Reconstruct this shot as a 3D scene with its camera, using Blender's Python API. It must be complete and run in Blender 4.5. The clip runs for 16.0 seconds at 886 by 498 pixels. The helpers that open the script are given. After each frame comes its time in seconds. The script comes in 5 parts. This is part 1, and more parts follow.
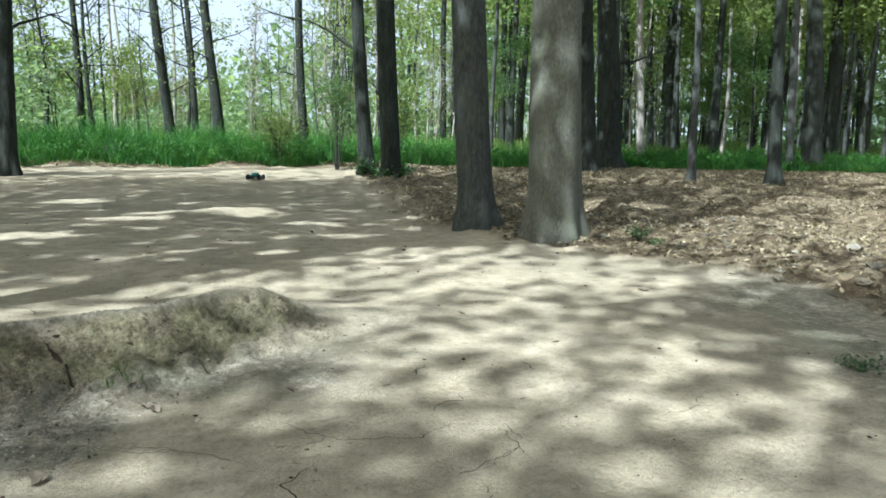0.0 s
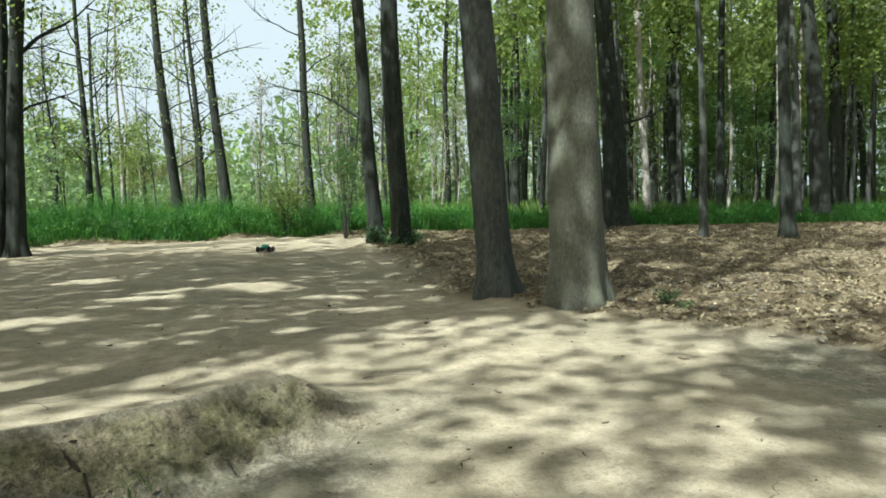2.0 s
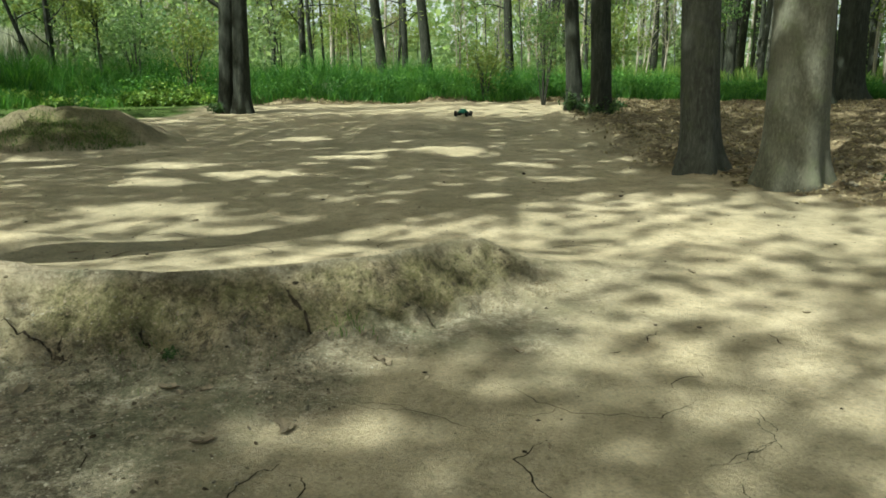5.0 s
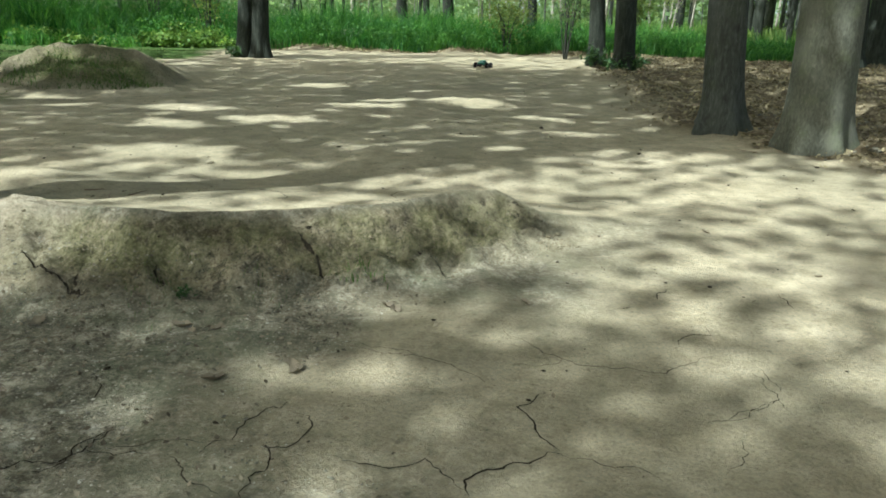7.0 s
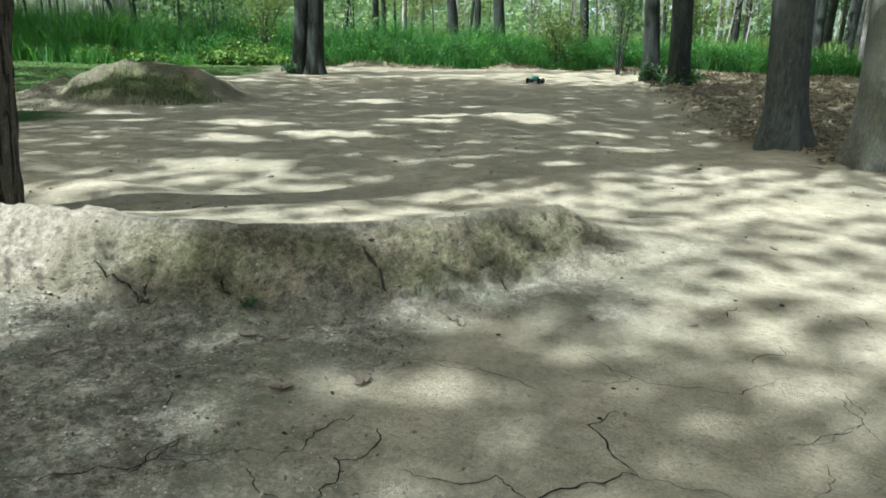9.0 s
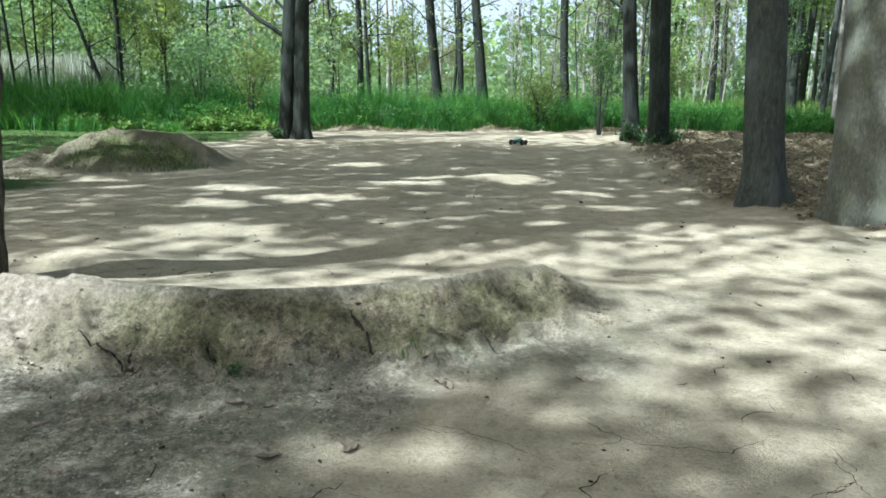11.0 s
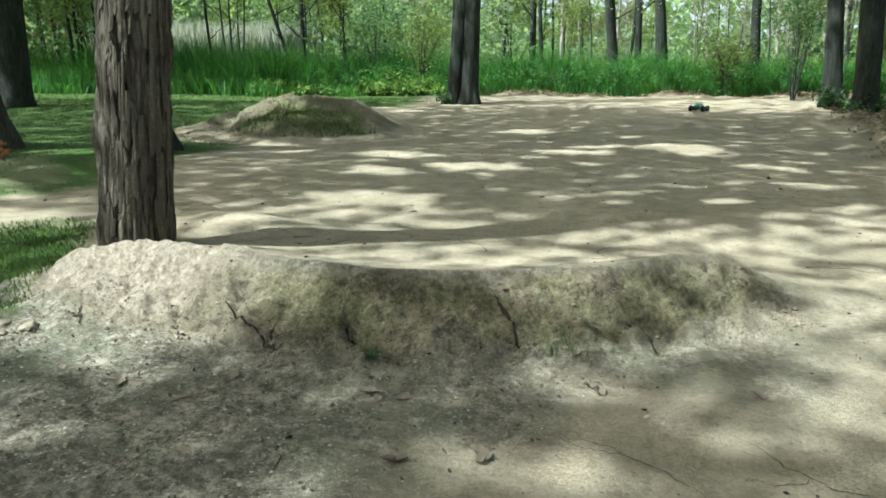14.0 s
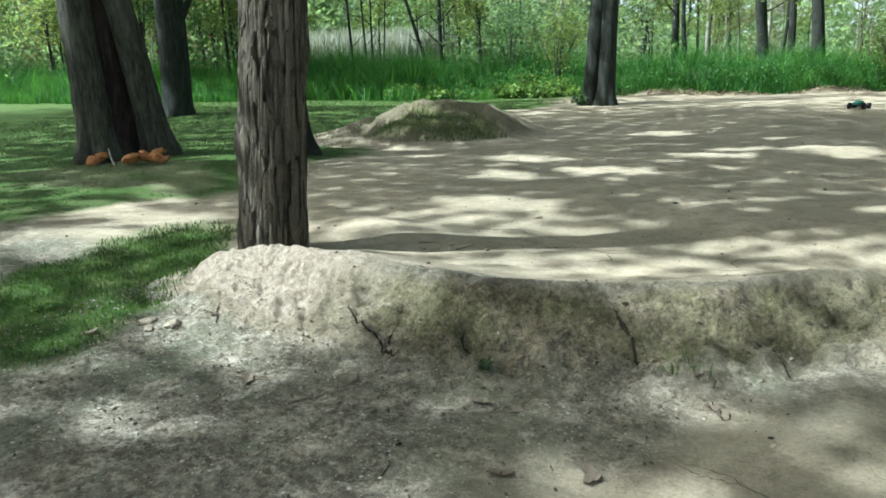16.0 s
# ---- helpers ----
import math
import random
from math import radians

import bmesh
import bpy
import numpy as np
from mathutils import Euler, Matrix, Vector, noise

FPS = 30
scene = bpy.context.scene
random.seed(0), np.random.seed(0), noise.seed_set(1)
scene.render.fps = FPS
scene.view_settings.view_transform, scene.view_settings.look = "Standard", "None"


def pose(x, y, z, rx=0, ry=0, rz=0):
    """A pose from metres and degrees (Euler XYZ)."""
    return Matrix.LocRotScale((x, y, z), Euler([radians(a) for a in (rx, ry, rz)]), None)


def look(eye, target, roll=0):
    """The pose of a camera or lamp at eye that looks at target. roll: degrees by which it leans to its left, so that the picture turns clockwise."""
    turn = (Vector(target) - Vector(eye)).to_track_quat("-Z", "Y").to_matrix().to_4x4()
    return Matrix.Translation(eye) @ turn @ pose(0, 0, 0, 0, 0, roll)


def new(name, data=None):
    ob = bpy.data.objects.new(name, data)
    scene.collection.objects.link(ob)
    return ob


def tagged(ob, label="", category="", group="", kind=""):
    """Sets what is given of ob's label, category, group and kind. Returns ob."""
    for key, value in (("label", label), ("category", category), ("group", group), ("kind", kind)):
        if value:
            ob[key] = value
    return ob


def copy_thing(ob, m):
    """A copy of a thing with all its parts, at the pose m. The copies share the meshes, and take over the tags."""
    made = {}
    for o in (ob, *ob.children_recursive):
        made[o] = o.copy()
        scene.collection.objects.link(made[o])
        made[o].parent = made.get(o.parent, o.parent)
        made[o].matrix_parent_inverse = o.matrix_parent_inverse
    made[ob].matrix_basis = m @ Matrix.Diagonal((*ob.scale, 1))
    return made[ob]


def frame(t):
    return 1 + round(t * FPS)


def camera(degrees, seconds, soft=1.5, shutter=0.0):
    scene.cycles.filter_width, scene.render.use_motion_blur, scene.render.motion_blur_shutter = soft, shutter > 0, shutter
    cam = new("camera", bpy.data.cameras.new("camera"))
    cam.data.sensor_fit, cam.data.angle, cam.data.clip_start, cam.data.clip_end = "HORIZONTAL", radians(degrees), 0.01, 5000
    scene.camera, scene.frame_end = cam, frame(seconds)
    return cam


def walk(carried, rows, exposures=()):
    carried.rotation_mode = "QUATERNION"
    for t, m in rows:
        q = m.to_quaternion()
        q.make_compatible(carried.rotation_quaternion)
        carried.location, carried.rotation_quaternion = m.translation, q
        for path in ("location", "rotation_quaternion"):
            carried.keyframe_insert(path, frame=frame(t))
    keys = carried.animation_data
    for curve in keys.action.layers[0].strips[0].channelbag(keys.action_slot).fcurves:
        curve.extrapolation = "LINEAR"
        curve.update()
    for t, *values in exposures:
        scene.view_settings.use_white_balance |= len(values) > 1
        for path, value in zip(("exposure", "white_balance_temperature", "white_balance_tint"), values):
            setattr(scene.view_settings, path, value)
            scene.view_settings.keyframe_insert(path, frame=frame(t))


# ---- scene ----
cam = camera(61.2, 16.0, soft=1.7)
PATH = [
    (0, (0.26, -0.55, 1.501), (0.648, 1.385, 1.181), 1.5),
    (0.5, (0.283, -0.286, 1.537), (0.683, 1.653, 1.251), 0.9),
    (1, (0.152, -0.216, 1.517), (0.743, 1.671, 1.219), 0.6),
    (1.5, (0.104, -0.208, 1.523), (0.711, 1.677, 1.243), 0.2),
    (2, (0.114, -0.22, 1.562), (0.491, 1.737, 1.407), -0.6),
    (2.5, (0.135, -0.243, 1.586), (0.353, 1.739, 1.421), 0.1),
    (3, (0.127, -0.263, 1.602), (0.226, 1.717, 1.333), 0.3),
    (3.5, (0.106, -0.277, 1.603), (0.101, 1.688, 1.23), 0.6),
    (6, (0.085, -0.272, 1.573), (-0.077, 1.652, 1.051), 0.4),
    (6.5, (0.081, -0.271, 1.571), (-0.104, 1.642, 1.018), 1.0),
    (7, (0.099, -0.289, 1.567), (-0.064, 1.605, 0.946), 2.0),
    (7.5, (0.081, -0.29, 1.566), (-0.062, 1.604, 0.94), 2.6),
    (8, (0.055, -0.299, 1.558), (-0.111, 1.592, 0.928), 2.7),
    (8.5, (0.002, -0.273, 1.543), (-0.287, 1.609, 0.93), 1.6),
    (11, (0.009, -0.289, 1.562), (-0.255, 1.646, 1.133), 0.7),
    (11.5, (0.028, -0.273, 1.593), (-0.334, 1.654, 1.199), -0.1),
    (12, (0.034, -0.297, 1.619), (-0.485, 1.588, 1.198), -0.9),
    (12.5, (0.084, -0.314, 1.617), (-0.545, 1.519, 1.124), -1.3),
    (13, (0.151, -0.243, 1.606), (-0.574, 1.544, 1.077), -0.6),
    (13.5, (0.047, -0.026, 1.564), (-0.648, 1.773, 1.033), 0.1),
    (14, (-0.003, 0.122, 1.57), (-0.689, 1.927, 1.048), -0.1),
    (14.5, (0.047, 0.203, 1.582), (-0.709, 1.98, 1.062), -0.4),
    (15, (0.047, 0.217, 1.579), (-0.776, 1.963, 1.055), -1.0),
    (15.5, (0.034, 0.215, 1.594), (-0.865, 1.931, 1.097), -1.8),
    (16, (0.076, 0.187, 1.611), (-0.933, 1.836, 1.098), -1.9),
]
walk(cam, [(t, look(eye, target, roll)) for t, eye, target, roll in PATH],
     [(0, 1.52, 5350, 3), (1.5, 1.37, 5800, -1), (2.5, 1.25, 5950, -4), (3.5, 1.16, 6850, -10), (7, 1.35, 5750, -6), (8.5, 1.46, 5400, -1), (11, 1.58, 5250, 2), (12.5, 1.53, 5700, -4), (16, 1.6, 5350, 0)])

# ---- light ----
SUN_EL, SUN_AZ = radians(52), radians(-127)
world = bpy.data.worlds.new("sky")
scene.world = world
world.use_nodes = True
wn = world.node_tree.nodes
sky = wn.new("ShaderNodeTexSky")
sky.sky_type, sky.sun_disc, sky.sun_elevation, sky.sun_rotation = "NISHITA", False, SUN_EL, SUN_AZ
sky.air_density, sky.dust_density, sky.ozone_density = 0.8, 8.0, 0.2
wn["Background"].inputs["Strength"].default_value = 0.085
world.node_tree.links.new(sky.outputs[0], wn["Background"].inputs["Color"])
sun_data = bpy.data.lights.new("sun", "SUN")
sun_data.energy, sun_data.angle, sun_data.color = 4.5, radians(0.7), (1.0, 0.975, 0.975)
sun_dir = Vector((math.sin(SUN_AZ) * math.cos(SUN_EL), math.cos(SUN_AZ) * math.cos(SUN_EL), math.sin(SUN_EL)))
new("sun", sun_data).matrix_world = look(sun_dir * 60, (0, 0, 0))


# ---- small tools ----
def vnoise(x, y, size, seed=0):
    """Smooth value noise in 0..1 on the plane, for arrays."""
    x, y = np.asarray(x, float) / size, np.asarray(y, float) / size
    i, j = np.floor(x), np.floor(y)
    u, v = x - i, y - j
    u, v = u * u * (3 - 2 * u), v * v * (3 - 2 * v)

    def h(a, b):
        s = np.sin(a * 127.1 + b * 311.7 + seed * 74.7) * 43758.5453
        return s - np.floor(s)
    return (h(i, j) * (1 - u) + h(i + 1, j) * u) * (1 - v) + (h(i, j + 1) * (1 - u) + h(i + 1, j + 1) * u) * v


def smooth(a, b, x):
    t = np.clip((x - a) / (b - a), 0, 1)
    return t * t * (3 - 2 * t)


def mesh_of(name, verts, faces, material, shade=True):
    me = bpy.data.meshes.new(name)
    me.from_pydata(np.asarray(verts).tolist(), [], faces if isinstance(faces, list) else faces.tolist())
    me.materials.append(material)
    if shade:
        me.polygons.foreach_set("use_smooth", np.ones(len(me.polygons), bool))
    me.update()
    return me


def part(name, data, material=None, parent=None, label="", kind=""):
    """Links a bmesh or mesh as one object under its thing."""
    if isinstance(data, bmesh.types.BMesh):
        me = bpy.data.meshes.new(name)
        data.to_mesh(me)
        data.free()
        me.materials.append(material)
        data = me
    ob = new(name, data)
    ob.parent = parent
    return tagged(ob, label=label, kind=kind)


def thing(name, at, label, category, group="", kind=""):
    ob = new(name)
    ob.location = at
    ob.empty_display_size = 0.1
    return tagged(ob, label, category, group, kind)


# ---- lay of the land ----
CREST = np.array([(-3.95, 3.72), (-3.4, 3.78), (-2.65, 3.72), (-1.85, 3.75), (-1.23, 3.92), (-0.6, 4.25), (-0.25, 4.64), (0.02, 4.97), (0.36, 5.22)])


def along(line, x, y):
    """Distance to a polyline, how squarely a spot lies to its right (1) or left (-1), and the way along it, 0..1."""
    best, side, way = np.full(np.shape(x), 1e9), np.zeros(np.shape(x)), np.zeros(np.shape(x))
    for n in range(len(line) - 1):
        a, d = line[n], line[n + 1] - line[n]
        s = np.clip(((x - a[0]) * d[0] + (y - a[1]) * d[1]) / (d @ d), 0, 1)
        px, py = x - a[0] - s * d[0], y - a[1] - s * d[1]
        dist = np.hypot(px, py)
        near = dist < best
        best = np.where(near, dist, best)
        side = np.where(near, (d[1] * px - d[0] * py) / np.linalg.norm(d) / (dist + 1e-6), side)
        way = np.where(near, (n + s) / (len(line) - 1), way)
    return best, side, way


def berm_z(x, y):
    d, side, s = along(CREST, x, y)
    top = np.interp(s * 8, np.arange(9), (0.3, 0.4, 0.385, 0.37, 0.365, 0.34, 0.355, 0.3, 0.09))
    f = 0.5 + 0.5 * side
    q = np.clip(d / ((1.5 - 0.65 * f) * (1 - 0.3 * smooth(0.7, 1.0, s)) * (1 - 0.42 * smooth(0.1, 0.0, s))), 0, 1)
    return top * (1 - q) ** (1.5 + 0.4 * f) * (1 - 0.25 * q * f)


def mound_z(x, y):
    u, v = x + 7.6, y - 13.4
    a, b = u * 0.88 + v * 0.47, -u * 0.47 + v * 0.88
    a = a - 0.2
    side = np.where(a > 0, (np.abs(a) / 0.95) ** 2.5, (np.abs(a) / 1.75) ** 2.2)
    return 0.62 * np.exp(-side - (np.abs(b) / 1.5) ** 2.6) + 0.14 * np.exp(-((x + 8.5) / 1.0) ** 2 - ((y - 12.3) / 1.0) ** 2)


def lawn_mask(x, y):
    left = np.interp(y, [-5, 3, 5, 7, 10, 13, 18, 24], [-9.5, -8.1, -7.7, -7.25, -7.6, -8.4, -8.6, -8.8])
    wob = (vnoise(x, y, 0.8, 3) - 0.5) * 1.1 + (vnoise(x, y, 0.25, 4) - 0.5) * 0.4
    far = smooth(0.25, -0.45, x - left + wob)
    bare = np.exp(-((x + 9.7) / 2.4) ** 2 - ((y - 6.8) / 1.15) ** 2) + (vnoise(x, y, 0.45, 39) - 0.5) * 0.9
    far = far * (1 - 0.3 * smooth(0.5, 0.75, bare))
    a, b = (x + 4.98) * 0.92 + (y - 3.55) * 0.38, -(x + 4.98) * 0.38 + (y - 3.55) * 0.92
    near = smooth(1.15, 0.75, np.hypot(a / 0.82, b / 1.75) + wob * 0.5)
    return np.maximum(far, near)


def edge_y(x):
    return np.interp(x, [-60, -31, -17, -13, -7.5, -2, 2.4, 9, 60], [12, 18.6, 21.6, 22.0, 24.6, 26.7, 28.2, 28.6, 29.5])


def litter_mask(x, y):
    right = np.interp(y, [-20, 4.9, 6, 7.2, 8.5, 9.2, 10.7, 15, 25, 29], [6.5, 5.3, 5.2, 4.9, 4.0, 3.0, 2.2, 2.5, 2.4, 1.5])
    wob = (vnoise(x, y, 0.9, 5) - 0.5) * 0.9 + (vnoise(x, y, 0.22, 6) - 0.5) * 0.4
    band = smooth(-1.3, -0.5, y - edge_y(x) + wob) * (x > -9)
    return np.maximum(smooth(-0.3, 0.3, x - right + wob), band)


def rough_mask(x, y):
    """Loose crumbly soil in front of and beside the berm, not packed by wheels."""
    d = (x + 0.9) + (y - 3.0) * 0.35 + (vnoise(x, y, 0.7, 31) - 0.5) * 0.9
    right = (x - 3.2) - (y - 4.5) * 0.3 + (vnoise(x, y, 0.8, 33) - 0.5) * 0.8
    dist, side, way = along(CREST, x, y)
    foot = 0.9 * smooth(1.4, 0.7, dist + (vnoise(x, y, 0.35, 36) - 0.5) * 0.8) * smooth(-0.1, 0.3, side) * (1 - 0.55 * smooth(0.62, 0.85, way))
    return np.maximum(np.maximum(foot, smooth(0.7, -0.8, d) * smooth(4.6, 3.6, y + (vnoise(x, y, 0.5, 32) - 0.5))), 0.8 * smooth(0.0, 1.2, right) * smooth(8, 6, y))


def land_z(x, y):
    """Height of the ground sheet without the berm and the mound."""
    z = (vnoise(x, y, 2.2, 1) - 0.5) * 0.05 + (vnoise(x, y, 0.6, 2) - 0.5) * 0.02
    lm = litter_mask(x, y)
    z = z + lm * ((vnoise(x, y, 1.7, 7) - 0.42) * 0.34 + (vnoise(x, y, 0.5, 8) - 0.5) * 0.16 + (vnoise(x, y, 0.17, 9) - 0.5) * 0.07) * smooth(30, 26, y)
    rm = rough_mask(x, y)
    z = z + rm * ((vnoise(x, y, 0.28, 34) - 0.5) * 0.045 + (vnoise(x, y, 0.13, 35) - 0.5) * 0.03)
    z = z + 0.12 * np.exp(-((x + 4.05) / 0.75) ** 2 - ((y - 5.75) / 0.32) ** 2)
    ridge = (x + 0.75) * 0.42 - (y - 12.3) * 0.9
    z = z + 0.12 * np.exp(-(ridge / 0.28) ** 2 - (((x + 0.75) * 0.9 + (y - 12.3) * 0.42) / 1.1) ** 2)
    z = z + 0.14 * np.exp(-((x + 8.0) / 3.0) ** 2 - ((y - 8.2) / 1.6) ** 2) * (x < -8)
    z = z - 0.08 * np.exp(-((x + 1.2) / 3.2) ** 2 - ((y - 6.4) / 0.8) ** 2)
    return z * smooth(120, 40, np.hypot(x, y))


def top_z(x, y):
    """Height of whatever earth lies uppermost."""
    return land_z(x, y) + berm_z(x, y) + mound_z(x, y)


# ---- materials ----
def nodes_of(name):
    m = bpy.data.materials.new(name)
    m.use_nodes = True
    nt = m.node_tree
    return m, nt, nt.nodes["Principled BSDF"]


class Tree:
    """Short hand for building node trees."""
    def __init__(self, nt):
        self.nt = nt

    def put(self, kind, **sets):
        n = self.nt.nodes.new(kind)
        for k, v in sets.items():
            n.inputs[k.replace("_", " ")].default_value = v
        return n

    def link(self, a, b):
        self.nt.links.new(a, b)

    def coords(self, scale=(1, 1, 1), which="Object"):
        c, m = self.put("ShaderNodeTexCoord"), self.put("ShaderNodeMapping", Scale=scale)
        self.link(c.outputs[which], m.inputs[0])
        return m.outputs[0]

    def noise(self, vec, scale, detail=4, rough=0.6, distort=0.0):
        n = self.put("ShaderNodeTexNoise", Scale=scale, Detail=detail, Roughness=rough, Distortion=distort)
        self.link(vec, n.inputs["Vector"])
        return n.outputs["Fac"]

    def ramp(self, fac, stops):
        n = self.put("ShaderNodeValToRGB")
        els = n.color_ramp.elements
        while len(els) < len(stops):
            els.new(0.5)
        for e, (p, c) in zip(els, stops):
            e.position, e.color = p, (c if isinstance(c, tuple) else (c, c, c)) + (1,)
        self.link(fac, n.inputs[0])
        return n.outputs[0]

    def mix(self, fac, a, b, mode="MIX"):
        n = self.nt.nodes.new("ShaderNodeMix")
        n.data_type, n.blend_type = "RGBA", mode
        for sock, v in ((0, fac), (6, a), (7, b)):
            if isinstance(v, bpy.types.NodeSocket):
                self.link(v, n.inputs[sock])
            elif sock == 0:
                n.inputs[0].default_value = v
            else:
                n.inputs[sock].default_value = (*v, 1)
        return n.outputs[2]

    def maths(self, op, a, b):
        n = self.nt.nodes.new("ShaderNodeMath")
        n.operation = op
        for i, v in enumerate((a, b)):
            if isinstance(v, bpy.types.NodeSocket):
                self.link(v, n.inputs[i])
            else:
                n.inputs[i].default_value = v
        return n.outputs[0]

    def bump(self, height, strength, dist, bsdf):
        n = self.put("ShaderNodeBump", Strength=strength, Distance=dist)
        self.link(height, n.inputs["Height"])
        self.link(n.outputs[0], bsdf.inputs["Normal"])

    def attr(self, name):
        n = self.nt.nodes.new("ShaderNodeAttribute")
        n.attribute_name = name
        return n.outputs["Fac"]


def dirt_colour(t, vec):
    """Dry packed clay: pale tan with grey and brown patches, pebbles and hairline cracks; gives colour and height."""
    big, mid, fine = t.noise(vec, 0.7, 5, 0.6), t.noise(vec, 5, 6, 0.65), t.noise(vec, 60, 4, 0.7)
    c = t.ramp(big, [(0.3, (0.336, 0.298, 0.214)), (0.52, (0.424, 0.378, 0.28)), (0.75, (0.492, 0.443, 0.342))])
    c = t.mix(t.ramp(mid, [(0.35, 0.75), (0.6, 0.0)]), c, (0.216, 0.191, 0.128))
    stain = t.noise(vec, 0.42, 6, 0.62)
    c = t.mix(t.ramp(stain, [(0.46, 0.0), (0.6, 0.6)]), c, (0.242, 0.223, 0.160))
    crumbs = t.noise(vec, 22, 7, 0.78)
    c = t.mix(t.ramp(crumbs, [(0.33, 0.7), (0.46, 0.0)]), c, (0.134, 0.119, 0.081))
    c = t.mix(t.ramp(crumbs, [(0.58, 0.0), (0.74, 0.45)]), c, (0.498, 0.45, 0.358))
    c = t.mix(0.45, c, t.ramp(fine, [(0.3, (0.165, 0.139, 0.099)), (0.65, (0.536, 0.465, 0.333))]), "OVERLAY")
    v = t.put("ShaderNodeTexVoronoi", Scale=3.4)
    v.feature = "DISTANCE_TO_EDGE"
    wob = t.put("ShaderNodeTexNoise", Scale=4.0, Detail=6.0, Roughness=0.7)
    t.link(vec, wob.inputs["Vector"])
    warp = t.mix(0.35, vec, wob.outputs["Color"], "LINEAR_LIGHT")
    t.link(warp, v.inputs["Vector"])
    some = t.ramp(t.noise(vec, 0.9, 2), [(0.56, 0.0), (0.68, 1.0)])
    crack = t.mix(1.0, t.ramp(v.outputs["Distance"], [(0.0, 1.0), (0.02, 0.0)]), some, "MULTIPLY")
    c = t.mix(t.maths("MULTIPLY", crack, 0.45), c, (0.062, 0.050, 0.034))
    h = t.maths("SUBTRACT", t.maths("ADD", t.maths("ADD", t.maths("MULTIPLY", mid, 0.5), crumbs), t.maths("MULTIPLY", fine, 0.3)), t.maths("MULTIPLY", crack, 0.5))
    return c, h


def loosened(t, vec, c):
    """Crumbly darker topsoil over the packed clay where the earth is loose, some shade tone painted in."""
    crumb = t.noise(vec, 14, 8, 0.8)
    loose = t.ramp(crumb, [(0.41, (0.05, 0.042, 0.028)), (0.475, (0.145, 0.126, 0.088)), (0.53, (0.235, 0.21, 0.15)), (0.60, (0.4, 0.365, 0.275))])
    loose = t.mix(t.ramp(t.noise(vec, 3.2, 6, 0.65), [(0.44, 0.55), (0.56, 0.0)]), loose, (0.105, 0.1, 0.068))
    # green-grey patches carry the tint of shaded soil
    loose = t.mix(t.ramp(t.noise(vec, 1.3, 7, 0.72), [(0.48, 0.0), (0.6, 0.6)]), loose, (0.088, 0.108, 0.06))
    loose = t.mix(t.ramp(t.noise(vec, 7.5, 8, 0.75), [(0.55, 0.0), (0.66, 0.7)]), loose, (0.4, 0.375, 0.3))
    grit = t.noise(vec, 48, 5, 0.75)
    loose = t.mix(t.ramp(grit, [(0.36, 0.7), (0.45, 0.0)]), loose, (0.045, 0.04, 0.028))
    loose = t.mix(t.ramp(grit, [(0.57, 0.0), (0.66, 0.6)]), loose, (0.42, 0.39, 0.31))
    return t.mix(t.attr("rough"), c, t.mix(0.88, c, loose)), crumb


def ground_material():
    m, nt, b = nodes_of("ground_earth")
    t = Tree(nt)
    vec = t.coords()
    c, h = dirt_colour(t, vec)
    n1, n2 = t.noise(vec, 3, 6, 0.7), t.noise(vec, 45, 4, 0.75)
    grass = t.ramp(n2, [(0.3, (0.028, 0.058, 0.011)), (0.55, (0.056, 0.1, 0.019)), (0.8, (0.1, 0.14, 0.034))])
    grass = t.mix(t.ramp(n1, [(0.48, 0.0), (0.68, 0.5)]), grass, (0.15, 0.135, 0.065))
    vo = t.put("ShaderNodeTexVoronoi", Scale=11.0)
    t.link(vec, vo.inputs["Vector"])
    leafy = t.ramp(vo.outputs["Color"], [(0.1, (0.07, 0.054, 0.03)), (0.4, (0.13, 0.102, 0.057)), (0.65, (0.21, 0.17, 0.1)), (0.9, (0.32, 0.27, 0.17))])
    leafy = t.mix(t.ramp(n2, [(0.35, 0.8), (0.6, 0.0)]), leafy, (0.05, 0.033, 0.02))
    c, crumb = loosened(t, vec, c)
    c = t.mix(t.attr("lawn"), c, grass)
    c = t.mix(t.attr("litter"), c, leafy)
    c = t.mix(t.attr("field"), c, (0.05, 0.085, 0.022))
    t.link(c, b.inputs["Base Color"])
    b.inputs["Roughness"].default_value = 0.95
    b.inputs["Specular IOR Level"].default_value = 0.15
    t.bump(t.maths("ADD", h, t.maths("ADD", t.maths("MULTIPLY", t.maths("MULTIPLY", crumb, 1.6), t.attr("rough")), t.maths("MULTIPLY", n2, t.maths("MAXIMUM", t.attr("lawn"), t.attr("litter"))))), 0.8, 0.025, b)
    return m


